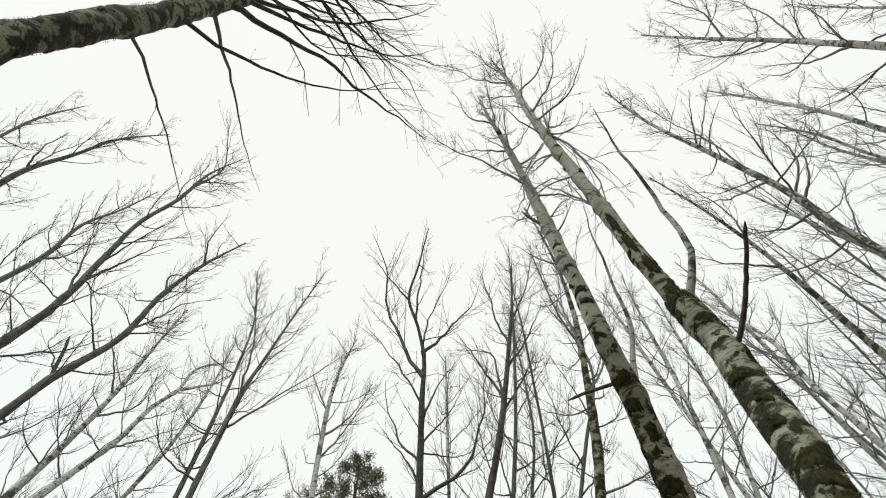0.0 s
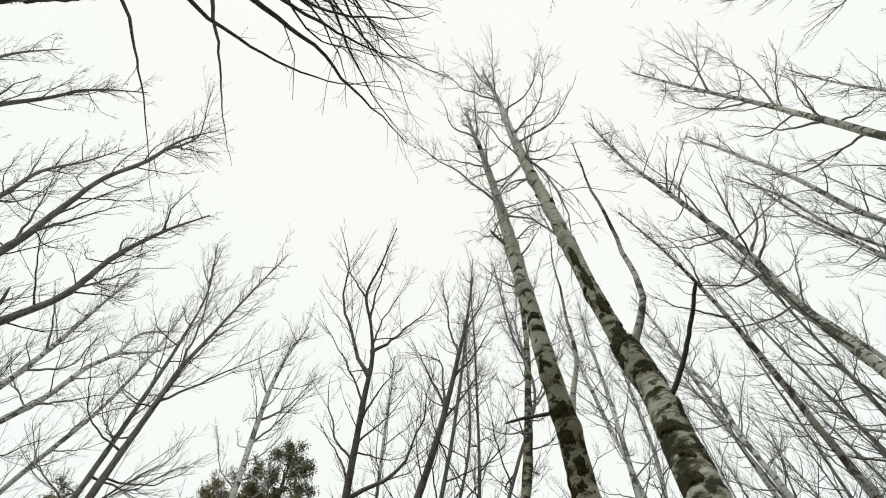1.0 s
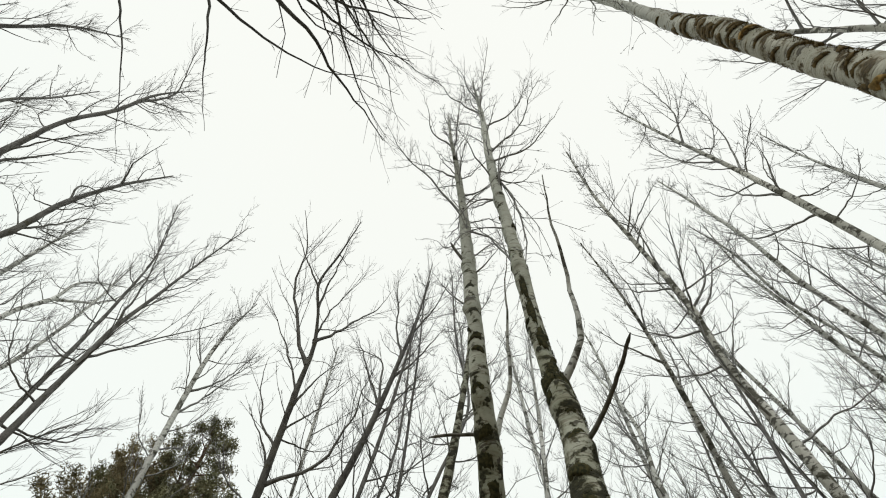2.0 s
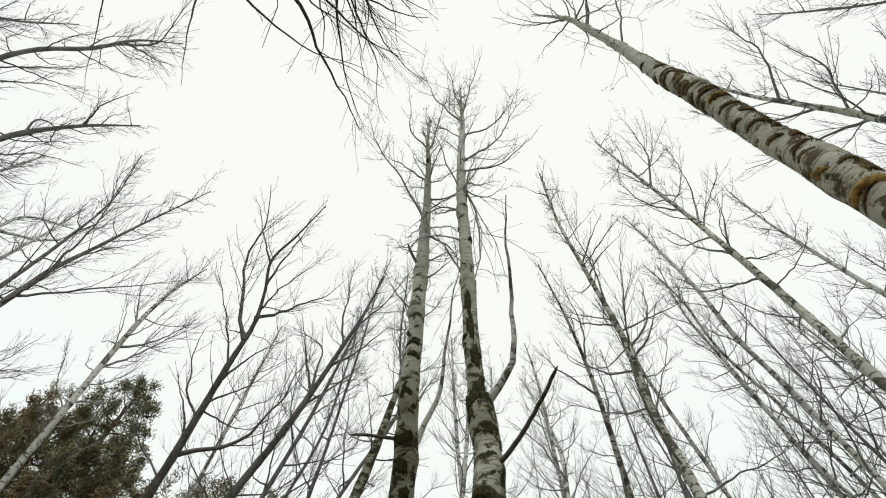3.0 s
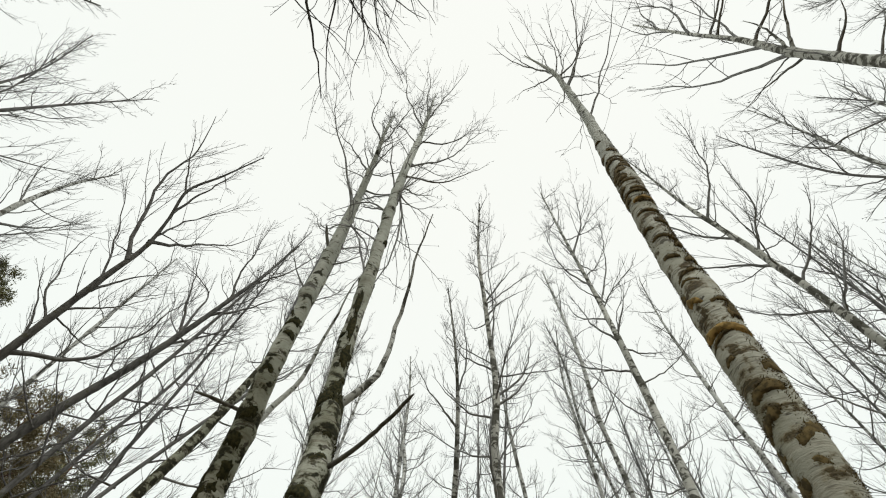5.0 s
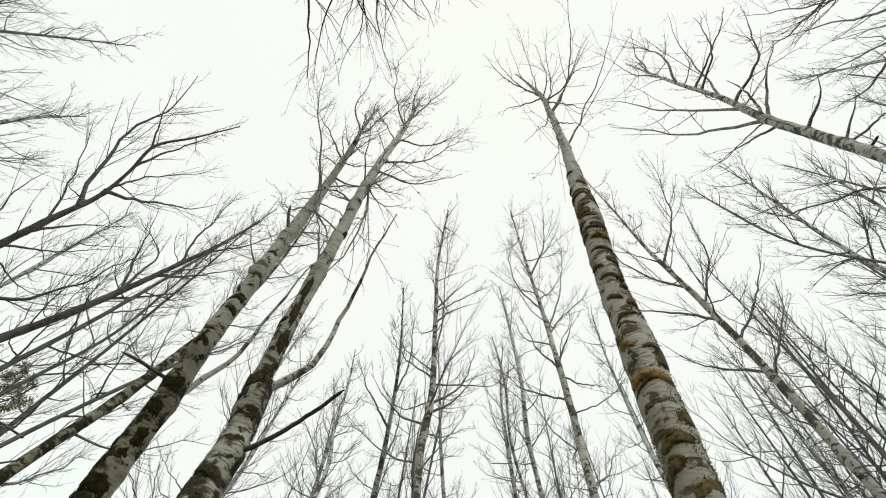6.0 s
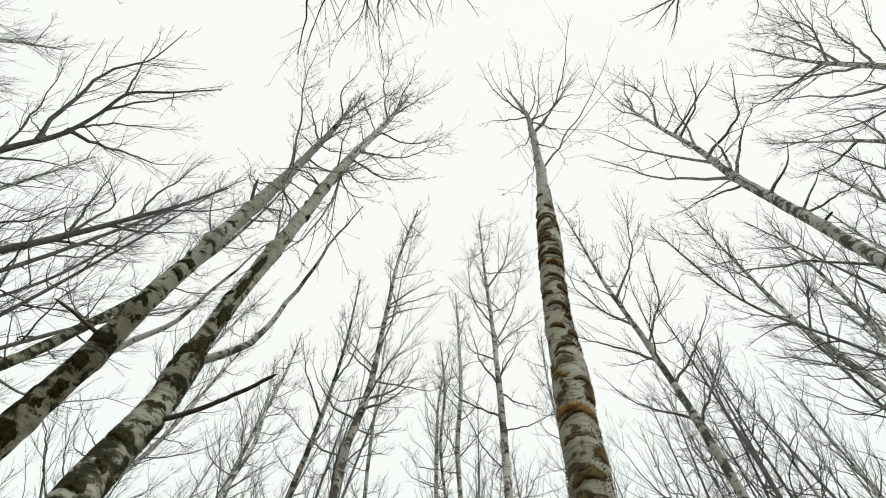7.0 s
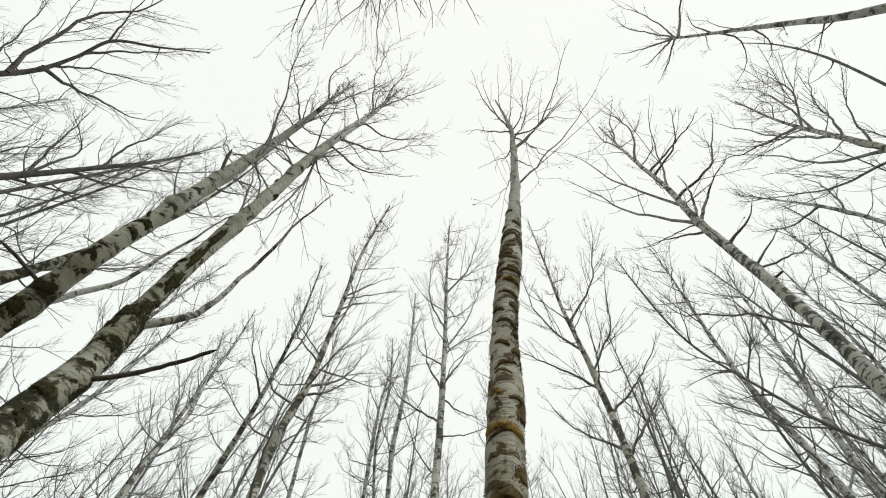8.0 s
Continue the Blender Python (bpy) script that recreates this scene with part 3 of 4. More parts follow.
(plan("birch", "C", 2.66, -0.5).stem(0.00, 0.30, 0.05, 0.150).stem(1.60, 0.24, -0.05, 0.118).stem(2.80, 0.16, -0.13, 0.104)
     .stem(3.80, 0.09, -0.21, 0.107).stem(4.40, 0.05, -0.24, 0.111).stem(5.00, 0.00, -0.28, 0.110).stem(5.60, -0.05, -0.30, 0.096)
     .stem(6.20, -0.10, -0.35, 0.100).stem(7.20, -0.06, -0.43, 0.109).stem(8.40, 0.08, -0.50, 0.107).stem(9.40, 0.08, -0.58, 0.088)
     .stem(10.30, 0.02, -0.66, 0.074).stem(11.20, -0.10, -0.72, 0.060).stem(12.10, -0.28, -0.77, 0.047).stem(12.70, -0.46, -0.78, 0.036)
     .stem(13.15, -0.66, -0.70, 0.024).stem(13.60, -0.92, -0.58, 0.010)
     .limb(10.27, 204.4, 59.7, 5.31, 0.018, -0.016, 0.008, -0.025, 0.019, -0.043, 0.021, -0.044, 0.021, -0.036, 0.017, -0.018, 0.012)
     .limb(11.83, 228, 45, 3.03, 0.025, -0.08, 0.11, -0.07, 0.11)
     .limb(12.27, 229, 66, 3.24, 0.019, -0.04, 0.07, -0.04, 0.09)
     .limb(12.70, 257, 60, 2.41, 0.020, -0.01, 0.13, -0.02, 0.25)
     .limb(12.76, 300, 53, 2.01, 0.020, 0.07, 0.04, 0.06, 0.03)
     .limb(12.60, 291, 62, 2.34, 0.019, 0.06, 0.06, 0.05, 0.04)
     .limb(12.60, 347, -44, 1.12, 0.016, -0.01, 0.09, -0.05, 0.10)
     .limb(12.06, 351, -72, 2.01, 0.015, 0.05, -0.02, 0.02, -0.05)
     .limb(12.38, 166, -81, 2.47, 0.015, 0.02, 0.04, 0.03, 0.02)
     .limb(11.83, 201, 60, 3.11, 0.018, 0.01, -0.06, 0.01, -0.03)
     .limb(10.78, 334, -79, 2.36, 0.013, -0.02, 0.00, -0.03, 0.00)
     .limb(12.51, 239, 64, 1.95, 0.015, -0.04, -0.07, -0.02, -0.03)
     .limb(12.41, 184, 15, 1.21, 0.019, -0.02, 0.09, 0.07, 0.17)
     .limb(12.73, 272, 50, 1.73, 0.016, 0.05, 0.16, 0.08, 0.31)
     .limb(11.50, 202, -84, 2.42, 0.014, 0.01, 0.03, 0.03, 0.03))
(plan("dark birch", "L0", -3.33, 0.47).stem(0.00, 0.00, 0.00, 0.179).stem(5.55, 0.41, -0.24, 0.120).stem(6.42, 0.52, -0.30, 0.125)
     .stem(7.30, 0.62, -0.37, 0.130).stem(8.33, 0.75, -0.47, 0.116).stem(9.62, 0.91, -0.60, 0.080).stem(11.25, 1.10, -0.77, 0.052)
     .stem(13.50, 1.38, -0.98, 0.027)
     .limb(7.23, 333.8, 47.4, 7.1, 0.021, -0.018, 0.023, -0.032, 0.052, -0.038, 0.068, -0.04, 0.067, -0.035, 0.054, -0.022, 0.031, twigs=0.25)
     .limb(8.93, 343.2, 49.3, 5.63, 0.03, -0.009, 0.022, -0.022, 0.041, -0.032, 0.052, -0.032, 0.052, -0.029, 0.042, -0.018, 0.025, twigs=0.25)
     .limb(8.05, 66.4, 48.3, 3.61, 0.03, -0.061, 0.024, -0.089, 0.046, -0.102, 0.053, -0.108, 0.047, -0.105, 0.033, -0.064, 0.016, twigs=0.25)
     .limb(9.3, 48.7, 32.3, 3.77, 0.047, -0.002, 0.026, 0.003, 0.052, 0.02, 0.067, 0.005, 0.065, 0.002, 0.052, 0.002, 0.031)
     .limb(9.78, 71.5, 33.2, 2.96, 0.039, -0.026, 0.025, -0.047, 0.041, -0.057, 0.047, -0.068, 0.045, -0.07, 0.033, -0.05, 0.018)
     .limb(9.95, 88.3, 38.3, 3.12, 0.036, -0.031, 0.025, -0.052, 0.042, -0.073, 0.05, -0.075, 0.047, -0.063, 0.036, -0.049, 0.017)
     .limb(12.19, 42.2, 23.5, 3.82, 0.025, 0.02, 0.041, 0.016, 0.056, 0.03, 0.063, 0.041, 0.061, 0.044, 0.049, 0.004, 0.028)
     .limb(11.17, 51, 19, 2.26, 0.026, 0.14, 0.25, 0.21, 0.16)
     .limb(12.32, 85, 18, 2.23, 0.024, 0.15, 0.06, 0.22, 0.07)
     .limb(10.71, 61.0, 39.7, 3.11, 0.022, -0.067, -0.014, -0.133, -0.028, -0.144, -0.023, -0.092, -0.0, -0.045, 0.012, -0.007, 0.014)
     .limb(10.08, 156, 62, 2.73, 0.023, 0.07, 0.08, 0.14, 0.16)
     .limb(12.92, 134, 9, 2.33, 0.025, -0.03, -0.04, -0.04, -0.05)
     .limb(11.74, 64, 17, 2.30, 0.023, 0.15, 0.10, 0.15, 0.10)
     .limb(10.79, 48, 29, 2.89, 0.025, 0.11, 0.01, 0.09, 0.01)
     .limb(10.56, 30, 33, 2.65, 0.024, 0.11, 0.02, 0.11, 0.02)
     .limb(12.32, 51, 10, 1.67, 0.024, 0.13, 0.01, 0.08, 0.01)
     .limb(11.50, 80, 30, 2.59, 0.027, 0.06, 0.00, 0.04, 0.00)
     .limb(11.23, 44, 30, 1.91, 0.022, 0.08, 0.01, 0.06, 0.01)
     .limb(13.50, 49, -26, 2.50, 0.033, -0.04, -0.01, -0.07, -0.01)
     .limb(12.86, 38, -15, 3.34, 0.033, -0.03, -0.01, -0.06, -0.01)
     .limb(13.50, 60, -17, 3.11, 0.028, -0.04, -0.01, -0.08, -0.01)
     .limb(13.50, 101, -17, 2.41, 0.028, -0.01, 0.00, -0.02, 0.00)
     .limb(13.50, 80, -22, 2.38, 0.027, -0.03, 0.00, -0.06, -0.01))
(plan("alder", "D", -0.96, 9.6).stem(0.00, 0.00, 0.00, 0.103).stem(7.24, 0.66, -2.11, 0.066).stem(7.66, 0.73, -2.31, 0.066)
     .stem(8.26, 0.77, -2.61, 0.061).stem(9.11, 0.79, -3.03, 0.053).stem(9.93, 0.81, -3.44, 0.047).stem(10.46, 0.84, -3.70, 0.038)
     .stem(11.17, 0.71, -4.06, 0.029).stem(11.72, 0.53, -4.35, 0.027).stem(12.49, 0.70, -4.72, 0.020).stem(13.50, 0.91, -5.20, 0.009)
     .limb(10.21, 217.5, 60.1, 3.76, 0.043, 0.035, 0.002, 0.042, 0.015, 0.056, 0.016, 0.049, 0.02, 0.009, 0.034, -0.005, 0.024)
     .limb(10.66, 102.6, 61.2, 2.54, 0.035, -0.028, -0.013, -0.041, -0.014, -0.037, -0.003, -0.05, -0.017, -0.052, -0.029, -0.038, -0.027)
     .limb(8.3, 136.7, 46.3, 2.48, 0.041, -0.076, -0.032, -0.149, -0.061, -0.175, -0.069, -0.153, -0.055, -0.127, -0.046, -0.054, -0.012)
     .limb(8.83, 240.6, 66.5, 1.91, 0.026, 0.041, -0.038, 0.08, -0.075, 0.08, -0.07, 0.076, -0.064, 0.062, -0.055, 0.038, -0.035)
     .limb(8.49, 254, 59, 1.33, 0.025, -0.01, 0.05, 0.00, 0.04)
     .limb(9.47, 116, 62, 1.49, 0.028, 0.03, 0.03, 0.03, 0.03)
     .limb(11.30, 169, 63, 1.84, 0.026, 0.00, 0.00, 0.00, 0.00)
     .limb(9.71, 243, 55, 2.30, 0.023, 0.00, 0.03, 0.00, 0.02)
     .limb(9.10, 109, 57, 1.65, 0.022, -0.03, -0.03, -0.03, -0.03)
     .limb(11.71, 241, 50, 1.71, 0.021, 0.01, -0.01, 0.01, -0.01)
     .limb(10.62, 136, 71, 2.38, 0.025, 0.02, 0.04, 0.02, 0.02))
(plan("alder", "K", -0.44, 8.84).stem(0.00, 0.00, 0.00, 0.111).stem(8.67, 1.35, -1.32, 0.068).stem(9.69, 1.62, -1.58, 0.064)
     .stem(10.91, 1.88, -1.89, 0.054).stem(12.09, 2.09, -2.18, 0.047).stem(13.13, 2.27, -2.43, 0.036).stem(15.00, 2.49, -2.88, 0.015)
     .limb(10.86, 255, 67, 2.25, 0.033, 0.01, -0.01, 0.01, -0.01)
     .limb(11.62, 122, 54, 1.96, 0.035, -0.01, -0.02, 0.00, -0.01)
     .limb(10.53, 114, 58, 1.83, 0.032, -0.01, -0.03, -0.01, -0.03)
     .limb(12.26, 213, 68, 2.59, 0.031, 0.02, -0.02, 0.01, -0.02)
     .limb(12.93, 140, 61, 2.48, 0.026, -0.03, -0.06, -0.02, -0.03)
     .limb(10.75, 267, 65, 1.99, 0.038, -0.04, 0.12, -0.09, 0.23))
(plan("birch", "A2", 1.37, 7.04).stem(0.00, 0.00, 0.00, 0.116).stem(7.28, 0.89, -0.95, 0.074).stem(7.95, 1.02, -1.09, 0.074)
     .stem(8.85, 1.15, -1.27, 0.069).stem(9.44, 1.21, -1.38, 0.059).stem(10.84, 1.35, -1.63, 0.052).stem(11.91, 1.39, -1.80, 0.040)
     .stem(14.30, 1.29, -2.10, 0.024).stem(15.94, 1.12, -2.28, 0.016)
     .limb(9.19, 104, 66, 2.41, 0.027, -0.01, -0.03, -0.01, -0.02)
     .limb(10.23, 274, 84, 2.87, 0.030, -0.02, 0.05, -0.02, 0.06))
(plan("alder", "K2", 0.57, 8.75).stem(0.00, 0.00, 0.00, 0.063).stem(8.61, 0.76, -1.29, 0.039).stem(10.08, 0.98, -1.65, 0.036)
     .stem(11.71, 1.16, -2.05, 0.029).stem(13.84, 1.35, -2.56, 0.019).stem(15.65, 1.48, -2.99, 0.011))
(plan("alder", "K5", 1.99, 8.97).stem(0.00, 0.00, 0.00, 0.055).stem(8.91, 0.13, -1.17, 0.034).stem(10.25, 0.16, -1.46, 0.030)
     .stem(11.64, 0.16, -1.75, 0.025).stem(13.37, 0.15, -2.12, 0.019).stem(15.11, 0.09, -2.47, 0.010))
(plan("alder", "K6", 0.72, 7.64).stem(0.00, 0.00, 0.00, 0.051).stem(7.91, 1.46, -0.89, 0.032).stem(8.98, 1.80, -1.09, 0.032)
     .stem(10.60, 2.30, -1.40, 0.026).stem(12.58, 2.08, -1.51, 0.022).stem(15.59, 1.93, -1.73, 0.016))
(plan("alder", "K7", 0.73, 8.83).stem(0.00, 0.00, 0.00, 0.054).stem(9.48, 1.09, -0.44, 0.033).stem(11.13, 1.40, -0.57, 0.029)
     .stem(13.43, 1.50, -0.67, 0.024).stem(16.11, 1.48, -0.77, 0.011))
(plan("birch", "K8", 0.27, 8.07).stem(0.00, 0.00, 0.00, 0.052).stem(9.20, 0.04, -0.00, 0.032).stem(10.93, 0.05, -0.00, 0.033)
     .stem(12.64, 0.06, -0.00, 0.028).stem(14.07, 0.07, -0.00, 0.015))
(plan("birch", "G", 6.33, 3.03).stem(0.00, 0.00, 0.00, 0.098).stem(6.95, -1.05, -0.45, 0.063).stem(7.93, -1.29, -0.55, 0.060)
     .stem(8.89, -1.46, -0.76, 0.048).stem(10.47, -1.84, -0.95, 0.038).stem(12.29, -2.29, -1.16, 0.028).stem(14.00, -2.61, -1.49, 0.014)
     .limb(8.84, 158, 66, 1.73, 0.025, -0.04, -0.11, -0.03, -0.09)
     .limb(8.67, 163, 49, 1.17, 0.025, -0.03, -0.07, -0.02, -0.05)
     .limb(10.49, 160, 38, 1.02, 0.020, 0.03, 0.08, 0.03, 0.07)
     .limb(10.84, 178, 42, 1.10, 0.020, 0.01, 0.02, 0.01, 0.02)
     .limb(9.68, 233, 70, 3.31, 0.018, 0.00, -0.02, 0.00, -0.01)
     .limb(8.46, 296, 22, 1.12, 0.020, 0.05, -0.15, 0.04, -0.12)
     .limb(9.33, 321, 59, 1.74, 0.018, 0.02, -0.05, 0.02, -0.04))
(plan("birch", "R2", 6.44, 0.52).stem(0.00, 0.00, 0.00, 0.088).stem(7.38, -0.50, -0.08, 0.056).stem(8.40, -0.62, -0.10, 0.052)
     .stem(9.59, -0.75, -0.11, 0.045).stem(10.95, -0.92, -0.11, 0.037).stem(12.95, -1.16, -0.07, 0.030).stem(15.77, -1.50, -0.06, 0.016)
     .limb(9.72, 206, 53, 0.94, 0.023, -0.01, 0.01, -0.02, 0.01)
     .limb(9.60, 321, 70, 1.63, 0.023, 0.03, -0.08, 0.02, -0.04)
     .limb(11.14, 293, 72, 2.46, 0.021, 0.05, -0.08, 0.03, -0.04)
     .limb(12.49, 206, 74, 3.08, 0.023, -0.03, -0.05, -0.02, -0.03)
     .limb(10.63, 181, 77, 3.38, 0.020, -0.01, -0.03, -0.01, -0.02))
(plan("birch", "F", 7.43, -2.68).stem(0.00, 0.00, 0.00, 0.095).stem(7.69, -0.89, 0.36, 0.060).stem(8.82, -1.11, 0.45, 0.055)
     .stem(10.47, -1.42, 0.63, 0.047).stem(12.21, -1.74, 0.86, 0.034).stem(13.90, -2.06, 0.99, 0.019).stem(15.50, -2.37, 1.14, 0.009)
     .limb(9.25, 202, 52, 1.95, 0.026, -0.01, -0.04, -0.01, -0.07)
     .limb(9.79, 358, 50, 2.19, 0.028, 0.00, 0.00, 0.00, 0.00)
     .limb(10.18, 230, 64, 2.48, 0.024, -0.05, -0.08, -0.03, -0.04)
     .limb(8.59, 2, 57, 1.91, 0.024, 0.02, -0.07, 0.02, -0.08)
     .limb(8.47, 191, 62, 2.11, 0.028, -0.01, -0.03, -0.01, -0.02)
     .limb(11.54, 222, 65, 3.10, 0.027, -0.05, -0.08, -0.03, -0.05)
     .limb(10.76, 322, 64, 2.55, 0.025, 0.06, -0.05, 0.06, -0.05))
(plan("birch", "E", 4.18, -3.96).stem(0.00, 0.00, 0.00, 0.127).stem(5.91, -0.35, -0.00, 0.084).stem(6.87, -0.44, -0.00, 0.070)
     .stem(7.67, -0.49, 0.03, 0.067).stem(9.15, -0.56, 0.11, 0.063).stem(10.04, -0.60, 0.16, 0.059).stem(11.61, -0.74, 0.17, 0.043)
     .stem(13.18, -0.83, 0.25, 0.034).stem(16.50, -1.06, 0.36, 0.014)
     .limb(10.05, 267, 66, 1.17, 0.034, -0.03, 0.00, -0.06, 0.00)
     .limb(10.05, 238, 22, 1.05, 0.034, 0.00, 0.10, 0.00, 0.17)
     .limb(10.05, 34, 78, 6.56, 0.029, 0.01, -0.03, 0.01, -0.01)
     .limb(10.75, 15, 81, 6.43, 0.027, 0.01, -0.02, 0.00, -0.01)
     .limb(11.50, 227, 73, 4.74, 0.024, 0.00, 0.02, 0.00, 0.02)
     .limb(9.18, 239, 9, 0.69, 0.030, -0.04, -0.04, -0.08, -0.08)
     .limb(9.76, 29, 37, 1.08, 0.024, 0.00, 0.02, 0.00, 0.04)
     .limb(8.11, 221, -5, 0.19, 0.020, 0.00, 0.00, 0.00, 0.00, broken=True)
     .limb(8.48, 214, 38, 0.75, 0.021, 0.01, -0.05, 0.02, -0.09)
     .limb(12.53, 216, 34, 1.85, 0.027, 0.00, -0.06, 0.01, -0.08)
     .limb(13.36, 270, 80, 3.57, 0.029, -0.06, -0.04, -0.04, -0.03)
     .limb(14.02, 307, 79, 3.77, 0.024, 0.02, 0.06, 0.03, 0.08)
     .limb(11.08, 221, 47, 2.25, 0.028, -0.02, -0.21, -0.01, -0.11)
     .limb(12.28, 236, 46, 1.74, 0.026, -0.03, -0.20, -0.02, -0.12)
     .limb(14.97, 237, 68, 2.33, 0.026, -0.01, 0.05, -0.02, 0.10))
(plan("birch", "H", 0.32, -7.81).stem(0.00, 0.00, 0.00, 0.108).stem(9.28, 0.57, 1.73, 0.065).stem(10.42, 0.69, 2.08, 0.052)
     .stem(11.16, 0.71, 2.30, 0.042).stem(11.92, 0.74, 2.54, 0.036).stem(12.83, 0.78, 2.81, 0.028).stem(13.86, 0.82, 3.13, 0.020)
     .stem(14.50, 0.82, 3.32, 0.008)
     .limb(13.77, 258, 18, 1.04, 0.038, -0.01, 0.02, -0.01, 0.01)
     .limb(13.85, 320, 33, 1.43, 0.022, -0.07, 0.16, -0.10, 0.23)
     .limb(13.95, 8, 26, 1.16, 0.022, 0.07, 0.21, 0.09, 0.26)
     .limb(13.95, 53, 55, 1.19, 0.022, 0.02, -0.02, 0.04, -0.04)
     .limb(13.85, 86, 47, 1.40, 0.022, 0.02, -0.03, 0.01, -0.03)
     .limb(13.85, 332, 17, 1.28, 0.022, 0.03, 0.37, 0.05, 0.51)
     .limb(12.68, 104, -9, 0.95, 0.020, 0.16, -0.42, 0.15, -0.38)
     .limb(11.92, 120, 10, 0.68, 0.018, 0.10, -0.30, 0.09, -0.25)
     .limb(10.58, 76, -6, 0.64, 0.016, 0.00, 0.01, 0.00, 0.01)
     .limb(12.83, 307, 32, 0.64, 0.020, 0.05, 0.17, 0.09, 0.33))
(plan("birch", "I", 2.7, -5.79).stem(0.00, 0.00, 0.00, 0.074).stem(8.51, -0.08, -0.04, 0.046).stem(9.31, -0.09, -0.04, 0.043)
     .stem(10.37, -0.07, -0.03, 0.038).stem(11.44, -0.04, -0.02, 0.029).stem(12.20, -0.05, -0.02, 0.021).stem(13.96, -0.15, -0.07, 0.012)
     .limb(11.41, 57, 60, 2.25, 0.027, 0.00, -0.04, 0.00, -0.03)
     .limb(10.36, 55, 84, 4.34, 0.024, 0.03, -0.01, 0.02, -0.01)
     .limb(10.11, 238, 66, 2.25, 0.024, 0.00, 0.04, 0.00, 0.07)
     .limb(10.95, 247, 83, 3.34, 0.022, 0.00, -0.05, 0.00, -0.04)
     .limb(9.52, 254, 55, 1.58, 0.022, 0.00, 0.06, 0.00, 0.08)
     .limb(9.24, 78, 78, 4.76, 0.025, 0.00, -0.03, 0.00, -0.01)
     .limb(11.27, 230, 75, 3.28, 0.023, 0.01, -0.07, 0.01, -0.04)
     .limb(8.96, 55, 60, 2.97, 0.021, -0.01, -0.08, 0.00, -0.04))
(plan("birch", "M", 6.02, -4.54).stem(0.00, 0.00, 0.00, 0.085).stem(7.01, 0.05, 0.09, 0.054).stem(7.91, 0.07, 0.11, 0.044)
     .stem(9.83, 0.13, 0.22, 0.038).stem(11.61, 0.12, 0.20, 0.030).stem(13.92, 0.08, 0.12, 0.018).stem(15.33, 0.07, 0.11, 0.010)
     .limb(8.41, 17, 56, 1.54, 0.019, -0.02, 0.02, -0.01, 0.01)
     .limb(9.11, 192, 71, 2.33, 0.021, -0.01, 0.01, -0.01, 0.00)
     .limb(10.07, 56, 71, 2.10, 0.018, -0.01, -0.03, -0.02, -0.04))
(plan("birch", "M2", 6.3, -5.03).stem(0.00, 0.00, 0.00, 0.079).stem(7.09, 0.02, 0.02, 0.051).stem(8.15, 0.02, 0.03, 0.045)
     .stem(9.39, -0.07, -0.11, 0.039).stem(10.74, -0.16, -0.24, 0.031).stem(12.37, -0.24, -0.35, 0.020).stem(13.57, -0.34, -0.48, 0.009)
     .limb(9.25, 337, 83, 1.62, 0.021, -0.07, 0.04, -0.05, 0.03)
     .limb(9.55, 231, 66, 1.66, 0.022, -0.01, -0.05, -0.01, -0.05))
(plan("alder", "M3", 3.17, -6.26).stem(0.00, 0.00, 0.00, 0.037).stem(6.09, 1.47, 1.71, 0.024).stem(6.56, 1.66, 1.93, 0.022)
     .stem(7.27, 1.86, 2.16, 0.021).stem(7.96, 1.99, 2.32, 0.019).stem(9.70, 2.30, 2.67, 0.018).stem(12.31, 2.46, 2.87, 0.017)
     .stem(14.14, 2.51, 2.93, 0.008)
     .limb(7.97, 36, 26, 0.59, 0.014, -0.01, 0.10, 0.00, 0.09)
     .limb(8.72, 43, 29, 0.87, 0.016, 0.00, 0.11, 0.00, 0.09))
(plan("birch", "P", 9.5, 1.8).stem(0.00, 0.00, 0.00, 0.081).stem(9.88, -1.19, 0.10, 0.048).stem(11.25, -1.46, 0.12, 0.050)
     .stem(12.66, -1.70, 0.01, 0.046).stem(15.03, -2.15, -0.01, 0.032).stem(16.50, -2.44, 0.01, 0.017))
(plan("birch", "P2", 11.88, 2.26).stem(0.00, 0.00, 0.00, 0.058).stem(10.87, -2.62, 0.27, 0.033).stem(12.17, -3.14, 0.32, 0.032)
     .stem(13.78, -3.69, 0.12, 0.025).stem(15.11, -4.21, 0.14, 0.011))
(plan("birch", "G2", 10.88, 8.35).stem(0.00, 0.00, 0.00, 0.110).stem(9.58, -3.22, -2.97, 0.066).stem(10.88, -3.95, -3.65, 0.052)
     .stem(11.74, -4.45, -4.07, 0.042).stem(12.83, -5.14, -4.53, 0.027).stem(14.00, -5.96, -4.94, 0.014)
     .limb(10.88, 211, 69, 1.69, 0.028, -0.07, 0.01, -0.04, 0.01)
     .limb(11.40, 279, 42, 1.75, 0.029, 0.02, -0.01, 0.02, -0.01)
     .limb(11.96, 229, 62, 2.47, 0.024, -0.08, 0.02, -0.05, 0.01))
(plan("birch", "N", 6.19, 5.27).stem(0.00, 0.00, 0.00, 0.079).stem(8.59, 0.41, 0.62, 0.049).stem(9.91, 0.51, 0.78, 0.048)
     .stem(11.38, 0.72, 0.88, 0.042).stem(13.13, 0.74, 1.20, 0.029).stem(15.00, 0.66, 1.63, 0.016)
     .limb(10.68, 314, 63, 2.36, 0.028, 0.01, 0.05, 0.01, 0.05))
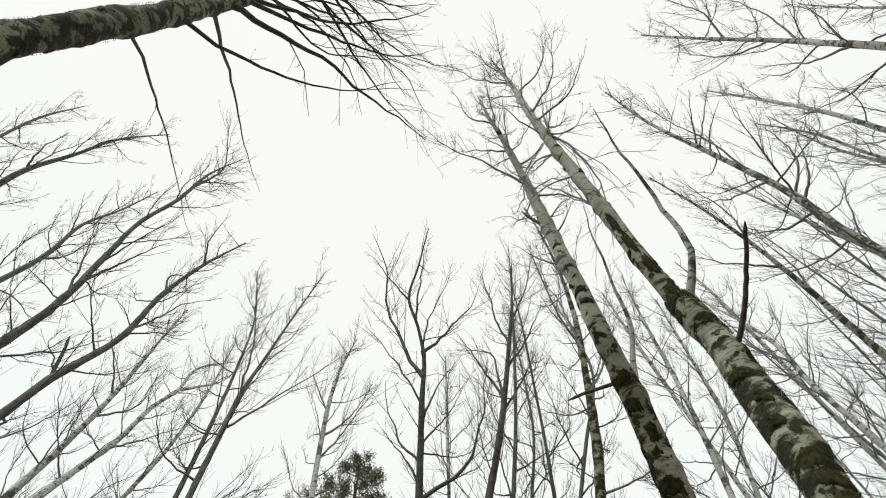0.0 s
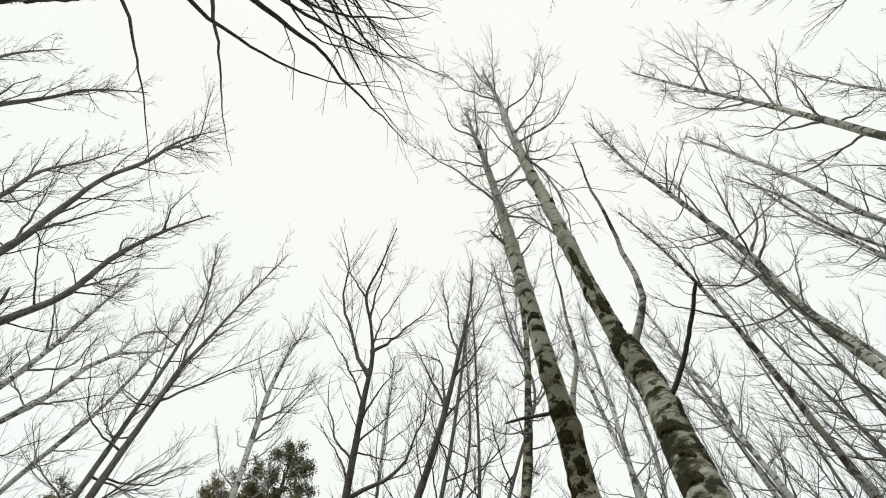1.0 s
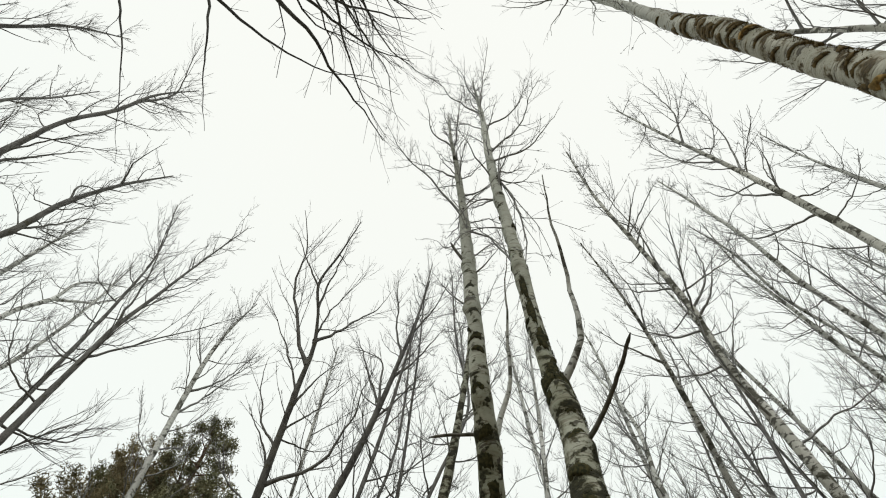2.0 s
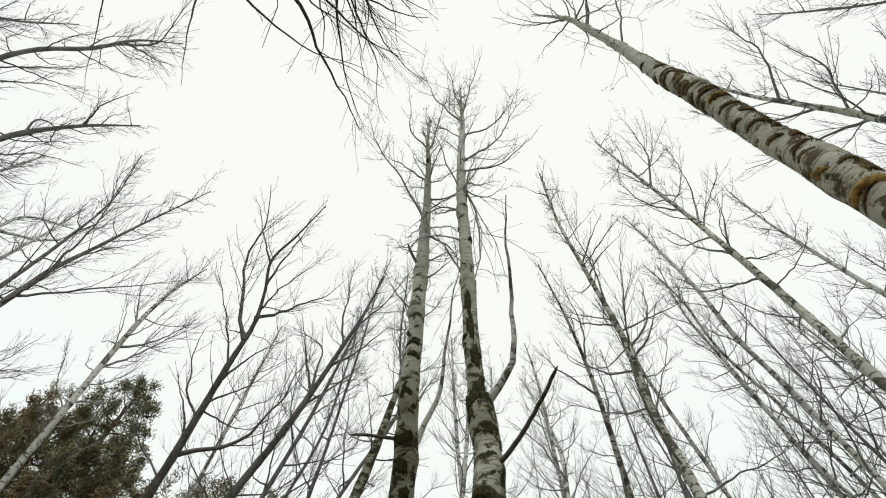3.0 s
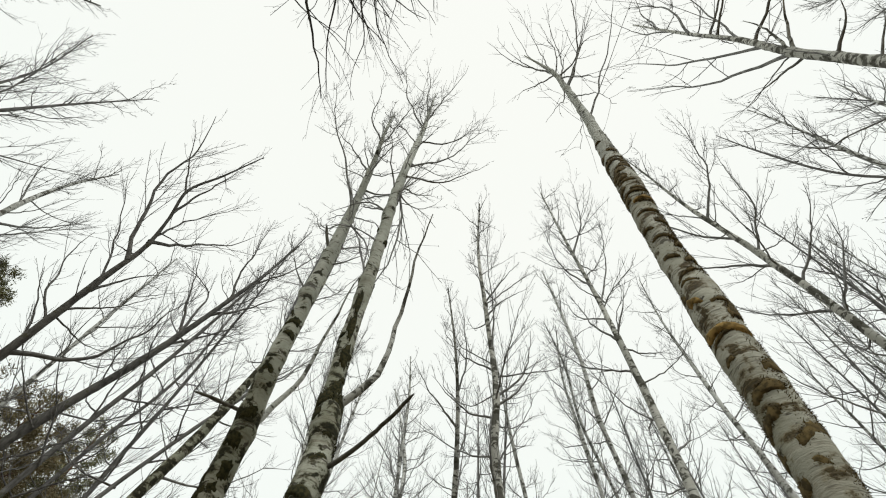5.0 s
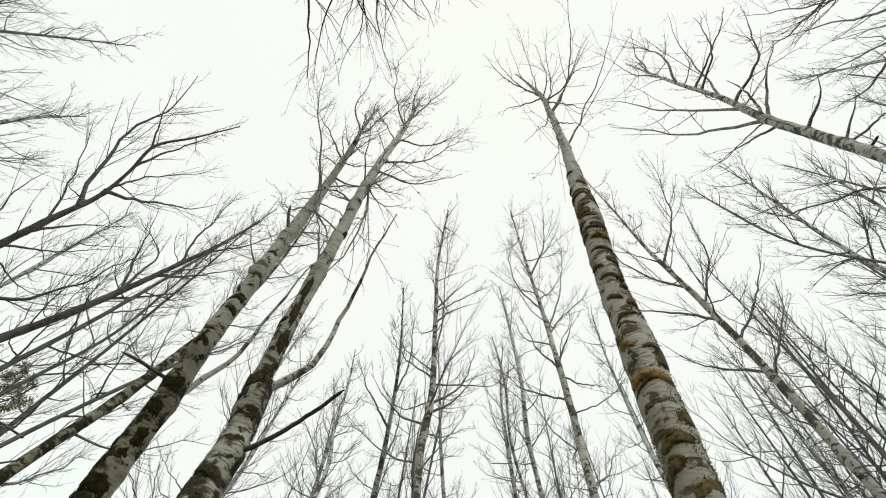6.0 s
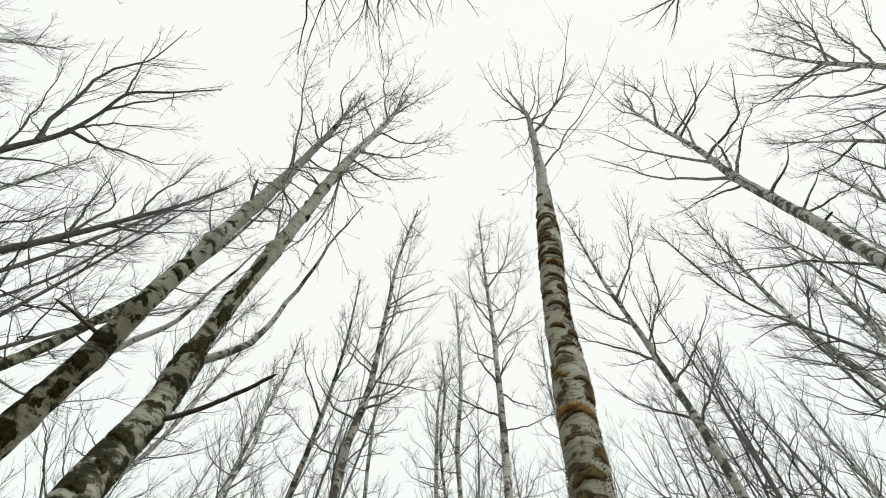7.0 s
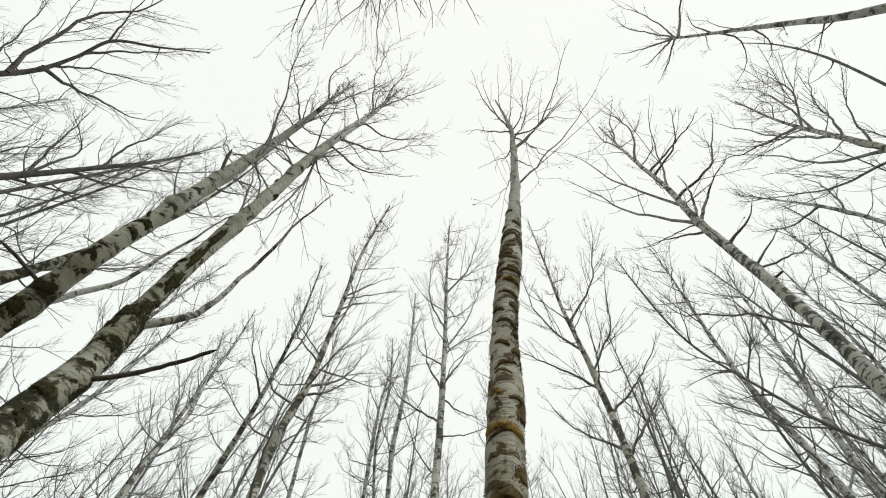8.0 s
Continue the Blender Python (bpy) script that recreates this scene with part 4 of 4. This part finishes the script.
(plan("birch", "T3", 10.48, 4.44).stem(0.00, 0.00, 0.00, 0.072).stem(10.73, -1.54, -0.13, 0.042).stem(12.99, -2.08, -0.17, 0.039)
     .stem(14.64, -2.45, -0.26, 0.027).stem(16.16, -2.80, -0.30, 0.012))
(plan("birch", "Q", 9.92, -0.67).stem(0.00, 0.00, 0.00, 0.091).stem(9.08, -0.58, 0.36, 0.055).stem(9.84, -0.67, 0.41, 0.050)
     .stem(10.94, -0.78, 0.49, 0.044).stem(12.22, -0.92, 0.54, 0.037).stem(14.37, -1.15, 0.56, 0.024).stem(15.90, -1.31, 0.47, 0.010))
(plan("birch", "Q2", 10.36, 2.74).stem(0.00, 0.00, 0.00, 0.077).stem(8.93, -1.07, -0.05, 0.047).stem(10.22, -1.33, -0.07, 0.041)
     .stem(11.67, -1.61, -0.10, 0.038).stem(13.52, -1.97, -0.15, 0.024).stem(15.41, -2.24, -0.46, 0.011))
(plan("birch", "T1", 4.06, 7.03).stem(0.00, 0.00, 0.00, 0.080).stem(7.87, 0.43, -0.29, 0.050).stem(9.48, 0.58, -0.38, 0.048)
     .stem(11.05, 0.69, -0.46, 0.040).stem(12.97, 0.79, -0.52, 0.027).stem(15.20, 0.94, -0.62, 0.011))
(plan("birch", "T2", 4.52, 7.96).stem(0.00, 0.00, 0.00, 0.073).stem(8.46, 0.81, -0.58, 0.045).stem(10.27, 1.09, -0.78, 0.042)
     .stem(12.44, 1.23, -0.89, 0.031).stem(14.98, 1.38, -0.99, 0.016))
(plan("birch", "T4", 5.28, 7.03).stem(0.00, 0.00, 0.00, 0.066).stem(9.96, -0.28, 0.17, 0.039).stem(11.84, -0.36, 0.22, 0.041)
     .stem(13.69, -0.41, 0.25, 0.036).stem(16.10, -0.46, 0.28, 0.018))
(plan("birch", "T5", 7.7, 7.23).stem(0.00, 0.00, 0.00, 0.074).stem(10.83, -0.44, -0.51, 0.043).stem(12.87, -0.58, -0.66, 0.044)
     .stem(14.67, -0.72, -0.79, 0.033).stem(16.14, -0.91, -0.82, 0.012))
(plan("alder", "L1", -5.88, 4.43).stem(0.00, 0.00, 0.00, 0.088).stem(6.77, 0.74, 0.00, 0.057).stem(7.94, 0.95, 0.00, 0.051)
     .stem(9.09, 1.23, 0.09, 0.047).stem(10.37, 1.37, -0.03, 0.040).stem(11.57, 1.59, -0.02, 0.030).stem(13.00, 1.94, 0.09, 0.013)
     .limb(7.92, 197, 70, 0.75, 0.029, 0.00, 0.01, 0.00, 0.01, broken=True)
     .limb(10.43, 27, 73, 0.91, 0.024, -0.04, 0.24, -0.05, 0.26)
     .limb(9.29, 40, 71, 2.32, 0.022, 0.01, 0.01, 0.02, 0.03)
     .limb(11.57, 159, 61, 1.35, 0.021, 0.08, -0.07, 0.06, -0.05))
(plan("alder", "L2", -6.53, 4.46).stem(0.00, 0.00, 0.00, 0.100).stem(7.66, 0.84, -0.41, 0.063).stem(9.21, 1.13, -0.55, 0.052)
     .stem(10.35, 1.24, -0.79, 0.045).stem(11.21, 1.33, -0.98, 0.038).stem(12.57, 1.59, -1.08, 0.035).stem(13.50, 1.71, -1.23, 0.025)
     .stem(15.07, 2.07, -1.27, 0.009)
     .limb(9.21, 206, 69, 1.75, 0.029, 0.00, 0.04, 0.00, 0.03)
     .limb(9.52, 90, 69, 1.89, 0.030, 0.01, 0.00, 0.01, 0.00)
     .limb(13.18, 177, 67, 2.76, 0.029, -0.08, 0.12, -0.05, 0.08)
     .limb(12.57, 42, 77, 2.86, 0.028, -0.01, 0.05, -0.01, 0.03))
(plan("alder", "L3", -7.18, 3.89).stem(0.00, 0.00, 0.00, 0.081).stem(9.55, 0.09, 0.15, 0.048).stem(11.57, 0.12, 0.21, 0.041)
     .stem(12.63, 0.06, 0.11, 0.032).stem(14.12, 0.13, 0.24, 0.023).stem(15.86, 0.18, 0.32, 0.010)
     .limb(11.77, 209, 70, 1.86, 0.021, 0.00, 0.05, 0.00, 0.03)
     .limb(11.01, 329, 82, 2.83, 0.025, 0.05, -0.03, 0.03, -0.03))
(plan("alder", "L4", -8.86, 4.24).stem(0.00, 0.00, 0.00, 0.092).stem(10.49, 1.43, -1.40, 0.054).stem(11.70, 1.71, -1.67, 0.046)
     .stem(12.63, 1.98, -1.71, 0.034).stem(13.60, 2.26, -1.79, 0.025).stem(15.09, 2.77, -1.64, 0.009)
     .limb(11.57, 153, 67, 1.25, 0.025, 0.03, -0.03, 0.04, -0.04)
     .limb(12.90, 82, 47, 1.41, 0.022, 0.10, 0.05, 0.09, 0.04))
(plan("alder", "L4b", -7.92, 3.06).stem(0.00, 0.00, 0.00, 0.055).stem(11.67, -0.21, -0.78, 0.031).stem(14.11, -0.28, -1.05, 0.025)
     .stem(15.60, -0.28, -1.04, 0.009))
(plan("birch", "L5", -6.02, 5.19).stem(0.00, 0.00, 0.00, 0.094).stem(8.03, 0.05, 1.54, 0.059).stem(9.43, 0.06, 1.99, 0.055)
     .stem(10.23, 0.08, 2.25, 0.052).stem(11.87, -0.01, 2.67, 0.048).stem(12.99, 0.01, 3.04, 0.043).stem(14.21, -0.10, 3.32, 0.031)
     .stem(16.00, 0.30, 4.24, 0.012)
     .limb(12.99, 49, 75, 4.32, 0.040, -0.10, -0.08, -0.20, -0.08)
     .limb(9.94, 51, 54, 1.78, 0.026, 0.00, 0.02, 0.00, 0.02))
(plan("birch", "L6", -6.56, 6.16).stem(0.00, 0.00, 0.00, 0.091).stem(7.85, 0.37, 0.36, 0.057).stem(9.09, 0.47, 0.46, 0.052)
     .stem(10.69, 0.54, 0.53, 0.046).stem(12.06, 0.55, 0.53, 0.038).stem(14.10, 0.57, 0.55, 0.020)
     .limb(10.67, 199, 43, 1.36, 0.027, -0.02, 0.04, -0.02, 0.04)
     .limb(10.03, 41, 78, 2.37, 0.025, 0.01, -0.13, 0.00, -0.07))
(plan("alder", "L7", -3.73, 6.97).stem(0.00, 0.00, 0.00, 0.076).stem(7.81, 0.21, -0.43, 0.048).stem(9.08, 0.27, -0.55, 0.045)
     .stem(10.14, 0.32, -0.65, 0.039).stem(11.25, 0.47, -0.70, 0.031).stem(12.15, 0.59, -0.74, 0.025).stem(15.09, 1.02, -0.84, 0.010)
     .limb(10.14, 205, 71, 3.18, 0.025, -0.04, 0.02, -0.02, 0.01)
     .limb(9.34, 74, 61, 3.58, 0.023, 0.00, 0.01, 0.00, 0.01))
(plan("alder", "L7b", -3.76, 6.86).stem(0.00, 0.00, 0.00, 0.066).stem(8.06, -0.10, -0.06, 0.041).stem(9.50, -0.14, -0.08, 0.037)
     .stem(11.64, -0.23, -0.13, 0.028).stem(13.38, -0.37, -0.22, 0.018).stem(15.58, -0.89, -0.52, 0.011))
(plan("birch", "S1", -1.72, 7.77).stem(0.00, 0.00, 0.00, 0.082).stem(8.87, -0.32, -0.09, 0.050).stem(10.19, -0.40, -0.11, 0.049)
     .stem(12.11, -0.45, -0.12, 0.040).stem(13.01, -0.39, -0.11, 0.028).stem(14.36, -0.20, -0.06, 0.010)
     .limb(10.65, 75, 68, 2.12, 0.028, 0.00, -0.07, 0.00, -0.04)
     .limb(11.34, 262, 70, 1.87, 0.023, 0.00, -0.03, 0.00, -0.03)
     .limb(10.00, 68, 71, 3.16, 0.024, 0.00, -0.02, 0.00, -0.01))
(plan("birch", "L8", -6.42, 7.72).stem(0.00, 0.00, 0.00, 0.072).stem(9.45, 0.71, 0.50, 0.043).stem(11.22, 0.93, 0.66, 0.038)
     .stem(13.26, 1.01, 0.72, 0.029).stem(15.57, 0.97, 0.69, 0.011))
(plan("birch", "I2", 4.21, -7.36).stem(0.00, 0.00, 0.00, 0.067).stem(10.23, 0.21, 0.13, 0.039).stem(11.24, 0.24, 0.15, 0.037)
     .stem(12.96, 0.44, 0.28, 0.032).stem(14.21, 0.67, 0.42, 0.022).stem(16.01, 1.01, 0.64, 0.010)
     .limb(12.96, 52, 49, 1.72, 0.028, 0.00, -0.13, 0.00, -0.08)
     .limb(12.16, 209, 85, 2.43, 0.026, 0.02, -0.05, 0.02, -0.04))
(plan("birch", "I3", 5.94, -6.68).stem(0.00, 0.00, 0.00, 0.064).stem(9.52, -0.26, -0.23, 0.038).stem(10.62, -0.30, -0.27, 0.036)
     .stem(11.71, -0.33, -0.29, 0.033).stem(13.09, -0.36, -0.31, 0.025).stem(14.36, -0.41, -0.36, 0.009)
     .limb(12.09, 257, 58, 1.34, 0.027, 0.00, 0.04, 0.00, 0.06))
(plan("alder", "I4", 3.27, -5.74).stem(0.00, 0.00, 0.00, 0.035).stem(9.03, -1.14, -0.38, 0.021).stem(10.00, -1.34, -0.44, 0.021)
     .stem(11.82, -1.64, -0.54, 0.019).stem(13.20, -1.75, -0.58, 0.014).stem(14.89, -1.76, -0.58, 0.008))

NEAR = {"A": 14, "B": 16, "C": 6, "L0": 14}
TEXT = {
    "A": "slender pale birch with dark scars and a mossy foot",
    "B": "pale birch with a forked side stem and broken limb",
    "C": "stout pale birch banded with rusty moss, small high crown",
    "L0": "mossy grey birch with long drooping limbs overhead",
    "D": "dark forked alder with crooked leafless limbs",
    "E": "pale birch with dark knots and a wide bare crown",
    "H": "thin grey birch with a star of bare top twigs",
    "M3": "thin dark leaning stem arching under birches",
}
CROWN = {"A": 0.70, "B": 0.62, "C": 0.8, "L0": 0.5}
EXTRA = {"A": 32, "B": 26, "C": 0, "L0": 0, "I4": 3, "I2": 16, "I3": 16, "D": 10, "E": 12, "H": 8, "K": 16, "M3": 6, "I": 14}
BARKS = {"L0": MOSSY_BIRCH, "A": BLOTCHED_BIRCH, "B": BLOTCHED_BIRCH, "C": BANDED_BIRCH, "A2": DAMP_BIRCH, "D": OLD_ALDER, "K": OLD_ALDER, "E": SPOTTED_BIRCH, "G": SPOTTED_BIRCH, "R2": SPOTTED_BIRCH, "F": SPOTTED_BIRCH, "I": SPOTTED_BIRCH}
DENSE = {"A": 0.95, "B": 0.85, "C": 0.38, "L0": 0.42, "I4": 0.3, "E": 0.6, "D": 0.8, "H": 0.7}
COMMON = {"birch": "slim pale birch with bare twiggy crown", "alder": "dark slender alder with bare crooked branches"}
trees_of = {p.key: p for p in PLANS}
(trees_of["C"]
     .collar(6.40, 224, 0.75, 0.082).collar(6.54, 325, 0.68, 0.087).collar(6.68, 222, 0.88, 0.041).collar(6.82, 332, 0.85, 0.075)
     .collar(6.96, 266, 0.86, 0.040).collar(7.10, 285, 0.66, 0.071).collar(7.24, 309, 0.67, 0.078).collar(7.38, 270, 0.65, 0.099)
     .collar(7.52, 236, 0.70, 0.056).collar(7.66, 219, 0.59, 0.088).collar(7.80, 203, 0.60, 0.092).collar(7.94, 304, 1.08, 0.095)
     .collar(8.08, 258, 1.08, 0.040).collar(8.22, 215, 0.61, 0.068).collar(8.36, 326, 0.51, 0.099).collar(8.50, 232, 0.62, 0.064)
     .collar(4.56, 272, 1.3, 0.042, rusty=True).collar(4.52, 268, 1.15, 0.018).collar(4.89, 300, 0.5, 0.045, rusty=True)
     .collar(4.73, 200, 0.5, 0.1).collar(4.82, 222, 0.6, 0.025).collar(5.17, 265, 0.8, 0.022).collar(5.08, 275, 0.6, 0.018)
     .collar(4.07, 266, 0.9, 0.045).collar(4.22, 205, 0.6, 0.07).collar(4.34, 300, 0.35, 0.025).collar(5.43, 282, 0.7, 0.03)
     .collar(5.71, 250, 0.95, 0.022).collar(3.91, 300, 0.7, 0.05).collar(3.77, 230, 0.8, 0.06).collar(3.72, 330, 0.6, 0.06)
     .collar(5.00, 335, 0.5, 0.06).collar(5.36, 205, 0.6, 0.05).collar(5.90, 300, 0.7, 0.03).collar(5.95, 215, 0.6, 0.05).collar(6.14, 255, 1.0, 0.025)
     .collar(6.39, 240, 0.9, 0.03, rusty=True).collar(6.62, 265, 1.2, 0.03).collar(7.17, 285, 0.7, 0.035).collar(7.89, 235, 0.9, 0.035)
     .collar(3.55, 328, 0.8, 0.06).collar(3.42, 285, 0.8, 0.05).collar(3.29, 250, 1.0, 0.06).collar(3.62, 258, 0.5, 0.035))
(trees_of["B"].collar(5.78, 232, 1.0, 0.13).collar(6.03, 250, 1.0, 0.12).collar(5.91, 200, 0.8, 0.17).collar(5.70, 190, 0.7, 0.08).collar(6.16, 215, 0.8, 0.1)
     .collar(5.97, 170, 1.5, 0.13).collar(5.89, 225, 1.2, 0.12).collar(6.06, 125, 1.0, 0.09)
    .collar(5.87, 205, 1.2, 0.1).collar(6.01, 160, 0.9, 0.08).collar(5.40, 212, 0.7, 0.05).collar(5.05, 236, 0.8, 0.07)
     .collar(4.76, 212, 0.45, 0.05).collar(4.55, 228, 0.5, 0.05).collar(4.22, 216, 1.0, 0.08).collar(4.06, 200, 0.9, 0.06).collar(3.90, 195, 1.0, 0.07)
     .collar(3.64, 210, 1.1, 0.08).collar(6.60, 200, 0.6, 0.16).collar(6.98, 215, 0.5, 0.2).collar(7.35, 225, 0.45, 0.2))
(trees_of["A"].collar(7.52, 200, 0.9, 0.045).collar(7.04, 222, 0.7, 0.05).collar(6.63, 214, 0.7, 0.06).collar(6.39, 228, 0.7, 0.08)
     .collar(6.13, 225, 1.1, 0.09).collar(5.94, 243, 1.0, 0.09).collar(5.76, 222, 1.1, 0.1).collar(5.59, 235, 1.2, 0.09).collar(5.38, 215, 1.2, 0.1))
(trees_of["C"].fringe(195, 24, 2.5, 9.5, 9500, 0.017).fringe(350, 20, 2.7, 8.1, 4600, 0.012).fringe(270, 60, 2.5, 8.4, 1200, 0.01))
(trees_of["B"].fringe(128, 26, 2.9, 6.6, 6000, 0.017).fringe(300, 22, 2.9, 6.2, 900, 0.016))
(trees_of["A"].fringe(110, 26, 3.5, 6.8, 2200, 0.017).fringe(300, 24, 3.5, 6.3, 900, 0.018))
(trees_of["L0"].fringe(90, 110, 2.5, 9.5, 6000, 0.022))
for number, spec in enumerate(PLANS):
    key = spec.key
    near = key in NEAR
    bare_tree(spec, TEXT[key] if key in TEXT else COMMON[spec.kind], 100 + number, extra=EXTRA.get(key, 26), crown=CROWN.get(key, 0.40),
              reach=1.6 if near else 2.1, dense=DENSE.get(key, 1.0), bark=BARKS.get(key), sprays=True, tip={"C": 0.3, "L0": 0.5}.get(key, 1.0),
              lead=0.7 if key in "AB" else 0.5, crook=1.3 if key == "L0" else 1.0, rise=20 if key in "AB" else 0,
              sides=28 if near else 10, moss=NEAR.get(key, 0), rough=0.13 if key == "L0" else 0.07 if near else 0.08)

# ---- evergreens ----
pine_tree(-1.53, 8.62, 11.1, 31, "dark green pine with dense bushy needles", reach=1.45)
pine_tree(-1.20, 9.29, 10.3, 37, "olive brown conifer with dense low boughs", OLD_NEEDLES, reach=1.7, boughs=60)
pine_tree(-2.34, 8.94, 10.1, 32, "dark green pine with a broad ragged crown", OLD_NEEDLES, reach=1.9, boughs=104)
pine_tree(0.77, 10.01, 10.6, 33, "brownish green conifer behind bare alders", OLD_NEEDLES, reach=2.0)
pine_tree(2.09, 11.09, 12.0, 34, "brownish green conifer with sparse boughs", NEEDLES, reach=1.3)
pine_tree(-3.57, 11.23, 12.6, 35, "olive brown conifer with thin needles", OLD_NEEDLES, reach=0.8)
pine_tree(-6.01, 10.12, 10.8, 36, "olive brown conifer with a rounded top", OLD_NEEDLES, reach=1.3)


# ---- slim trees further back, a few kinds repeated ----
kinds = []
for k in range(8):
    rng = np.random.RandomState(900 + k)
    tall = (11.0, 11.8, 12.6, 13.4, 14.4, 15.2, 16.0, 13.0)[k]
    kind = "birch" if k % 2 else "alder"
    r = rng.uniform(0.055, 0.09)
    bend = rng.uniform(-0.5, 0.5, 4)
    spec = Plan(kind, "far", 0, 0).stem(0, 0, 0, r).stem(tall * 0.35, bend[0] * 0.5, bend[1] * 0.5, r * 0.75)
    spec.stem(tall * 0.7, bend[2], bend[3], r * 0.4).stem(tall, bend[2] * 1.6, bend[3] * 1.6, 0.01)
    kinds.append(bare_tree(spec, "distant slim " + kind + " with bare fine branches", 950 + k, extra=24, crown=0.36, reach=2.3, dense=0.6, sides=8))
rng = np.random.RandomState(77)
used = set()
for k in range(158):
    turn = 360 * k / 72 + rng.uniform(-3, 3) if k < 72 else rng.uniform(35, 155) if k < 112 else rng.uniform(100, 152) if k < 118 else rng.uniform(88, 128) if k < 132 else rng.uniform(34, 84) if k < 146 else rng.uniform(122, 148)
    tall_side = 40 < turn < 155
    far = rng.uniform(9.5, 14) if k >= 132 else rng.uniform(8.6, 12.5) if k >= 112 else rng.uniform(9.8, 18) if tall_side else rng.uniform(11.5, 20)
    kind = rng.choice([3, 4, 5, 6, 7]) if tall_side else rng.choice([0, 1, 2, 7])
    m = pose(far * math.sin(radians(turn)), far * math.cos(radians(turn)), 0, rng.uniform(-4, 4), rng.uniform(-4, 4), rng.uniform(0, 360))
    if kind in used:
        copy_thing(kinds[kind], m)
    else:
        kinds[kind].matrix_basis = m
        used.add(kind)
